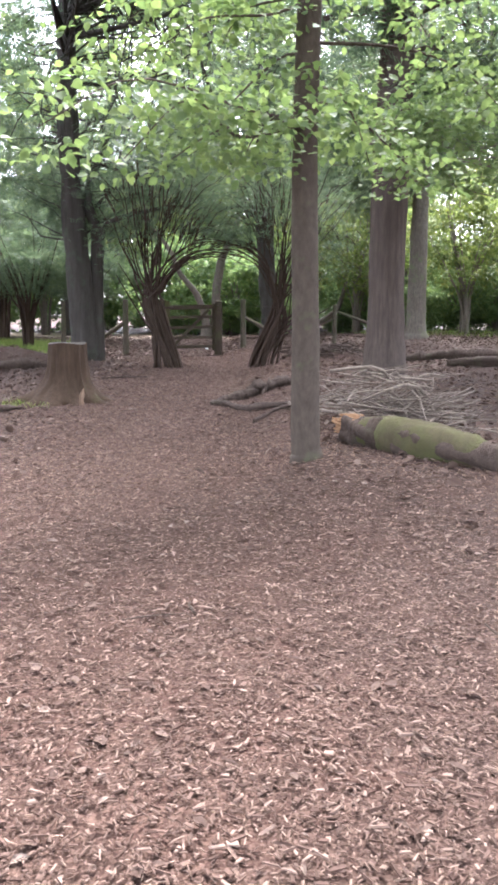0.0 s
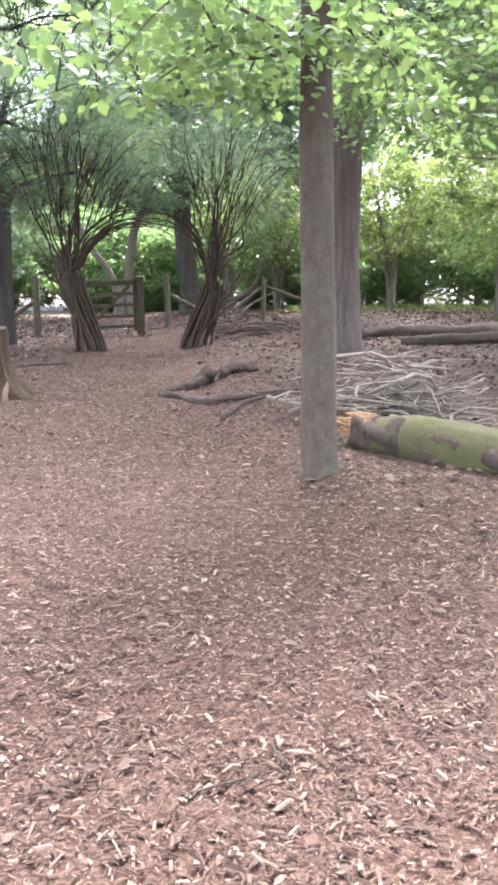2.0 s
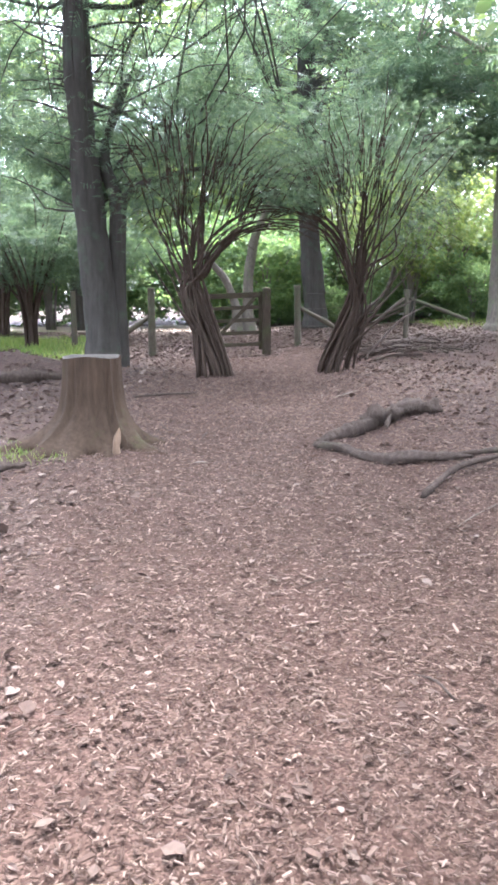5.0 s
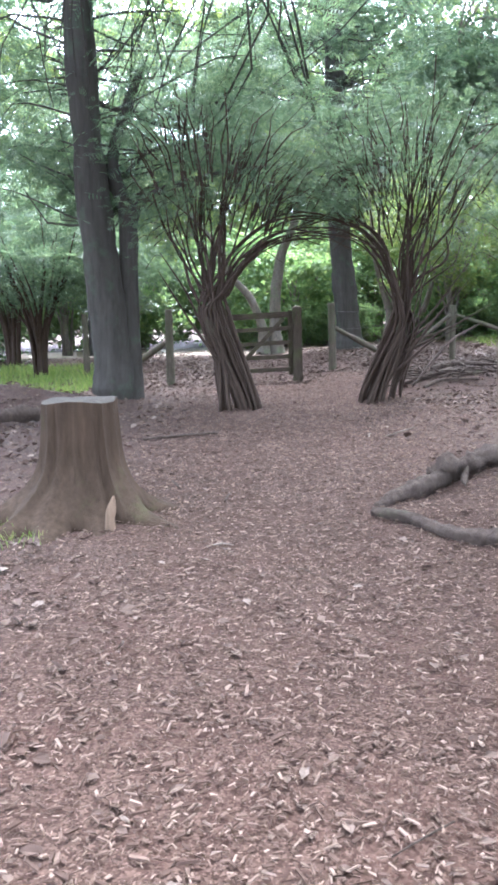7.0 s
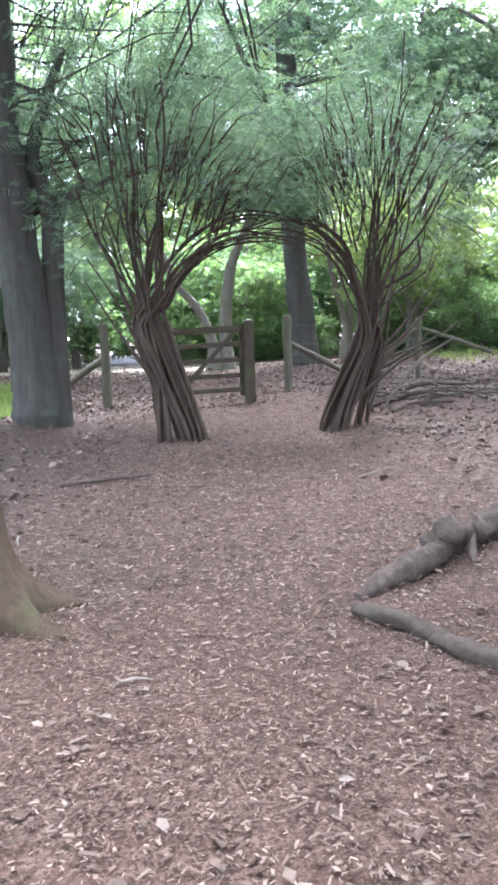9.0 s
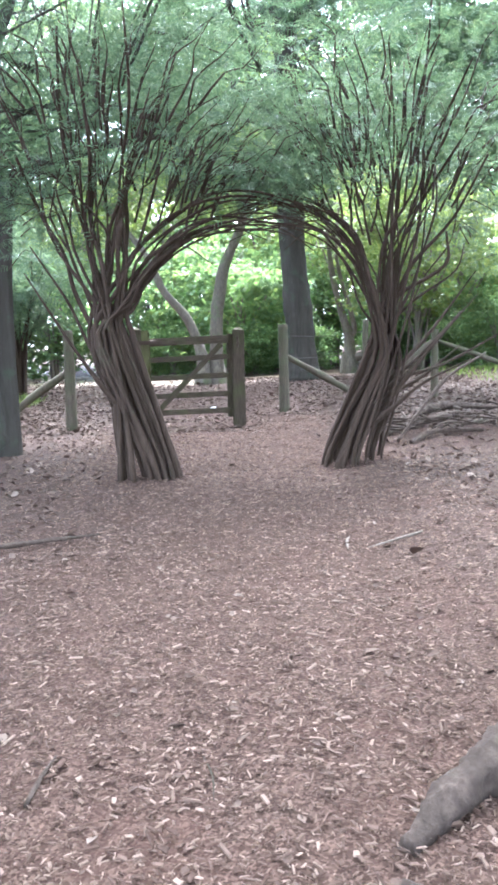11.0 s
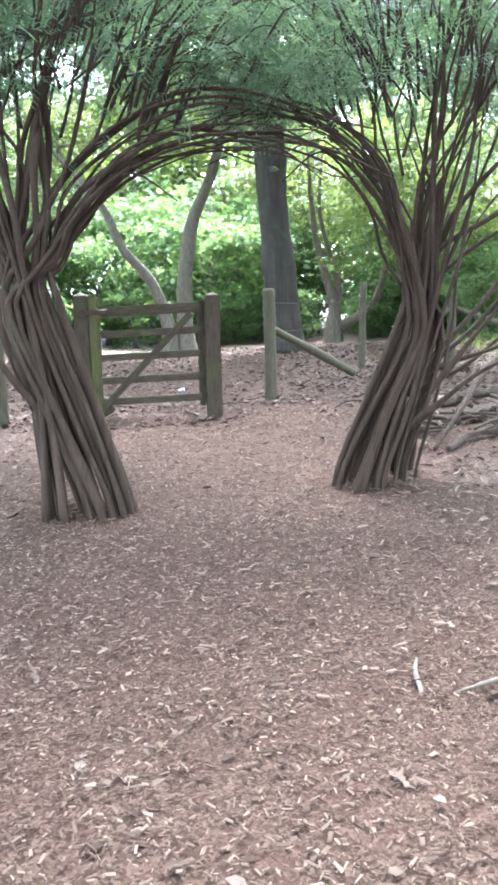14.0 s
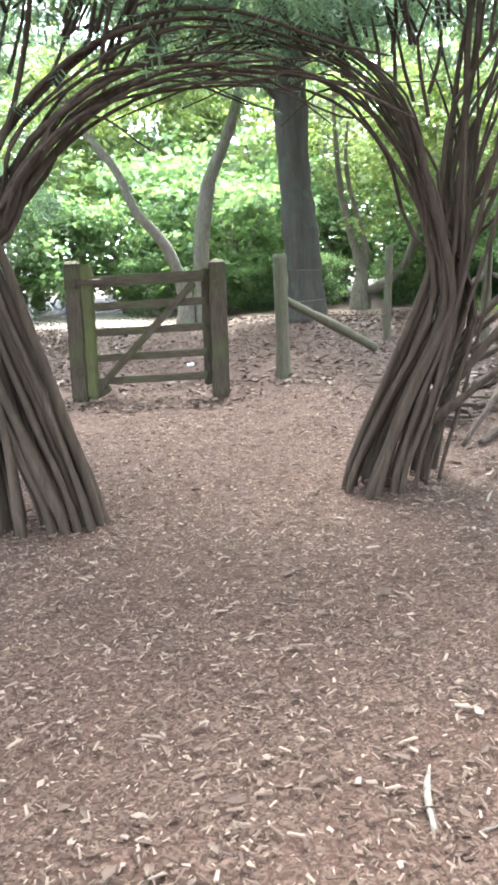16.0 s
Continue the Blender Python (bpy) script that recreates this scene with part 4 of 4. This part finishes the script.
# the heap of bleached brushwood behind the mossy log
pile = thing("brushwood_pile", (1.42, 7.6, hz(1.42, 7.6)), "heap of bleached dead sticks behind the mossy log", "brushwood")
rng = np.random.default_rng(404)
for k in range(115):
    a = rng.normal(-0.35, 0.75)
    ln = rng.uniform(0.35, 1.3)
    c = np.array([rng.normal(0.0, 0.3), rng.normal(0.0, 0.32), 0])
    c[2] = 0.04 + 0.62 * math.exp(-((c[0] + 0.2) / 0.6) ** 2 - (c[1] / 0.6) ** 2) * rng.uniform(0.05, 1)
    d = np.array([math.cos(a), math.sin(a), rng.normal(0, 0.08)]) * ln / 2
    bend = rng.normal(0, 0.085, 3)
    r = rng.choice([0.006, 0.009, 0.012, 0.018], p=[0.35, 0.35, 0.2, 0.1])
    p = [c - d, c - 0.3 * d + bend, c + 0.4 * d - bend * 0.6, c + d + np.array([0, 0, rng.uniform(0, 0.10)])]
    p = [(q_[0], q_[1], max(0.02, q_[2]), r * s) for q_, s in zip(p, (1, 0.95, 0.8, 0.4))]
    child("stick", mesh_from("stick", *tube(p, 8, 5, 0.05, k), M_STICK), pile)

# heap of dead wood on the bank beside the arch
heap = thing("dead_wood_heap", (1.35, 17.2, hz(1.35, 17.2)), "low heap of dead twigs and bark on the bank", "brushwood")
rng = np.random.default_rng(414)
for k in range(90):
    a, ln = rng.uniform(0, 3.14), rng.uniform(0.15, 0.7)
    c = np.array([rng.normal(0.1, 0.5), rng.normal(0.1, 0.45), rng.uniform(0.02, 0.14)])
    d = np.array([math.cos(a), math.sin(a), rng.normal(0, 0.12)]) * ln / 2
    r = rng.uniform(0.004, 0.017)
    p = [c - d, c + rng.normal(0, 0.03, 3), c + d]
    child("stick", mesh_from("stick", *tube([(q_[0], q_[1], max(q_[2], 0.02), r * s) for q_, s in zip(p, (1, 0.9, 0.5))], 8, 6, 0.1, k), M_LOG), heap)

# single twigs and splinters on the mulch
rng = np.random.default_rng(55)
for k in range(34):
    y = rng.uniform(1.2, 17.5)
    x = rng.normal(-0.7, 1.2)
    a, ln = rng.uniform(0, 6.28), rng.uniform(0.08, 0.34)
    dx, dy = math.cos(a) * ln / 2, math.sin(a) * ln / 2
    r = rng.uniform(0.003, 0.008)
    log_thing("fallen_twig", [(x - dx, y - dy, 0.012, r), (x + rng.normal(0, 0.012), y + rng.normal(0, 0.012), 0.026, r), (x + dx, y + dy, 0.016, r * 0.6)], M_LOG if k % 3 else M_STICK, "small dead twig lying on the mulch", 500 + k, 6, 7, category="twig", group="twigs on the path")


# ---------------------------------------------------------------- litter and grass
def strew(name, n, seed, template, mat, xs, ys, size, wide, label, category, keep=None, lift=0.004, tilt=0.22, parent_kind="stuff"):
    rng = np.random.default_rng(seed)
    x = rng.uniform(*xs, n)
    # nearer pieces are laid closer together
    y = ys[0] + (ys[1] - ys[0]) * rng.uniform(0, 1, n) ** 1.25
    if keep is not None:
        ok = rng.uniform(0, 1, n) < keep(x, y)
        x, y = x[ok], y[ok]
        n = len(x)
    a = rng.uniform(0, 2 * math.pi, n)
    c = np.column_stack([x, y, height(x, y) + lift + rng.uniform(0, 0.012, n)])
    along = np.column_stack([np.cos(a), np.sin(a), rng.normal(0, tilt * 0.6, n)])
    face = np.column_stack([rng.normal(0, tilt, n), rng.normal(0, tilt, n), np.ones(n)])
    s = size * np.exp(np.clip(rng.normal(0, 0.36, n), -0.8, 0.75))
    ob = new(name, mesh_from(name, *scatter(template, c, along, face, s, wide * np.exp(rng.normal(0, 0.3, n))), mat, False))
    return tagged(ob, label, category, kind=parent_kind)


def on_path(x, y):
    return np.exp(-((x + 0.85 - 0.5 * (1 - ss(3, 9, y))) / (1.7 + 1.2 * (1 - ss(2, 8, y)))) ** 4) * 0.9 + 0.1


def off_path(x, y):
    return np.clip(1.0 - on_path(x, y), 0, 1)


strew("wood_chip_litter", 230000, 601, CHIP, M_CHIP, (-2.8, 2.0), (0.6, 18.5), 0.017, 0.28, "strewn reddish-brown bark and wood chips", "wood chips", on_path, 0.006, 0.34)
strew("wood_sliver_litter", 42000, 606, CHIP, M_CHIP, (-2.9, 2.1), (0.6, 18.5), 0.031, 0.15, "long pale slivers of shredded wood on the path", "wood chips", on_path, 0.010, 0.24)
strew("bark_flake_litter", 9000, 607, CHIP, M_CHIP, (-3.0, 2.4), (0.6, 18.5), 0.02, 0.45, "flat brown flakes of bark in the mulch", "bark flakes", None, 0.005, 0.25)
strew("leaf_litter", 9000, 602, CURL, M_DRY, (-3.8, 3.6), (0.6, 19.0), 0.034, 0.7, "trodden dry brown leaves among the chips", "fallen leaves")
strew("dry_leaf_drift", 75000, 603, CURL, M_DRY, (-9.0, 9.0), (2.5, 27.0), 0.047, 0.9, "deep drift of curled dry brown leaves", "fallen leaves", off_path, 0.006, 0.5)


strew("clearing_leaf_litter", 16000, 604, CURL, M_DRY, (-6.0, 3.5), (18.6, 29.0), 0.05, 0.85, "thin scatter of dry leaves beyond the gate", "fallen leaves")


def grass(name, n, seed, xs, ys, hgt, label):
    rng = np.random.default_rng(seed)
    x, y = rng.uniform(*xs, n), rng.uniform(*ys, n)
    ok = rng.uniform(0, 1, n) < 0.3 + 0.7 * (np.sin(x * 2.3 + 1) * np.sin(y * 1.9) > -0.2)
    x, y = x[ok], y[ok]
    n = len(x)
    c = np.column_stack([x, y, height(x, y)])
    along = np.column_stack([rng.normal(0, 0.5, n), rng.normal(0, 0.5, n), np.ones(n)])
    ob = new(name, mesh_from(name, *scatter(BLADE, c, along, rng.normal(0, 1, (n, 3)), hgt * rng.uniform(0.5, 1.3, n), 1.6), M_GRASS, False))
    return tagged(ob, label, "grass", kind="stuff")


grass("woodland_grass", 16000, 701, (-11, -4.3), (16.6, 23.5), 0.17, "patch of sunlit yellow-green woodland grass")
grass("verge_grass", 3000, 702, (3.5, 12), (22.5, 27), 0.16, "sparse green undergrowth below the hazels")
grass("stump_grass", 350, 703, (-3.2, -2.5), (9.7, 10.5), 0.07, "few grass tufts at the stump's foot")

# a pale scrap on the track beyond the gate
scrap = thing("paper_scrap", (-1.16, 21.4, hz(-1.16, 21.4) + 0.012), "small crumpled white scrap on the track", "litter")
bm = bmesh.new()
bmesh.ops.create_icosphere(bm, subdivisions=2, radius=0.05)
for v in bm.verts:
    v.co *= 1 + 0.35 * noise.noise(v.co * 40)
    v.co.z *= 0.45
put("scrap", bm, M_SCRAP, scrap, pose(0, 0, 0.01))
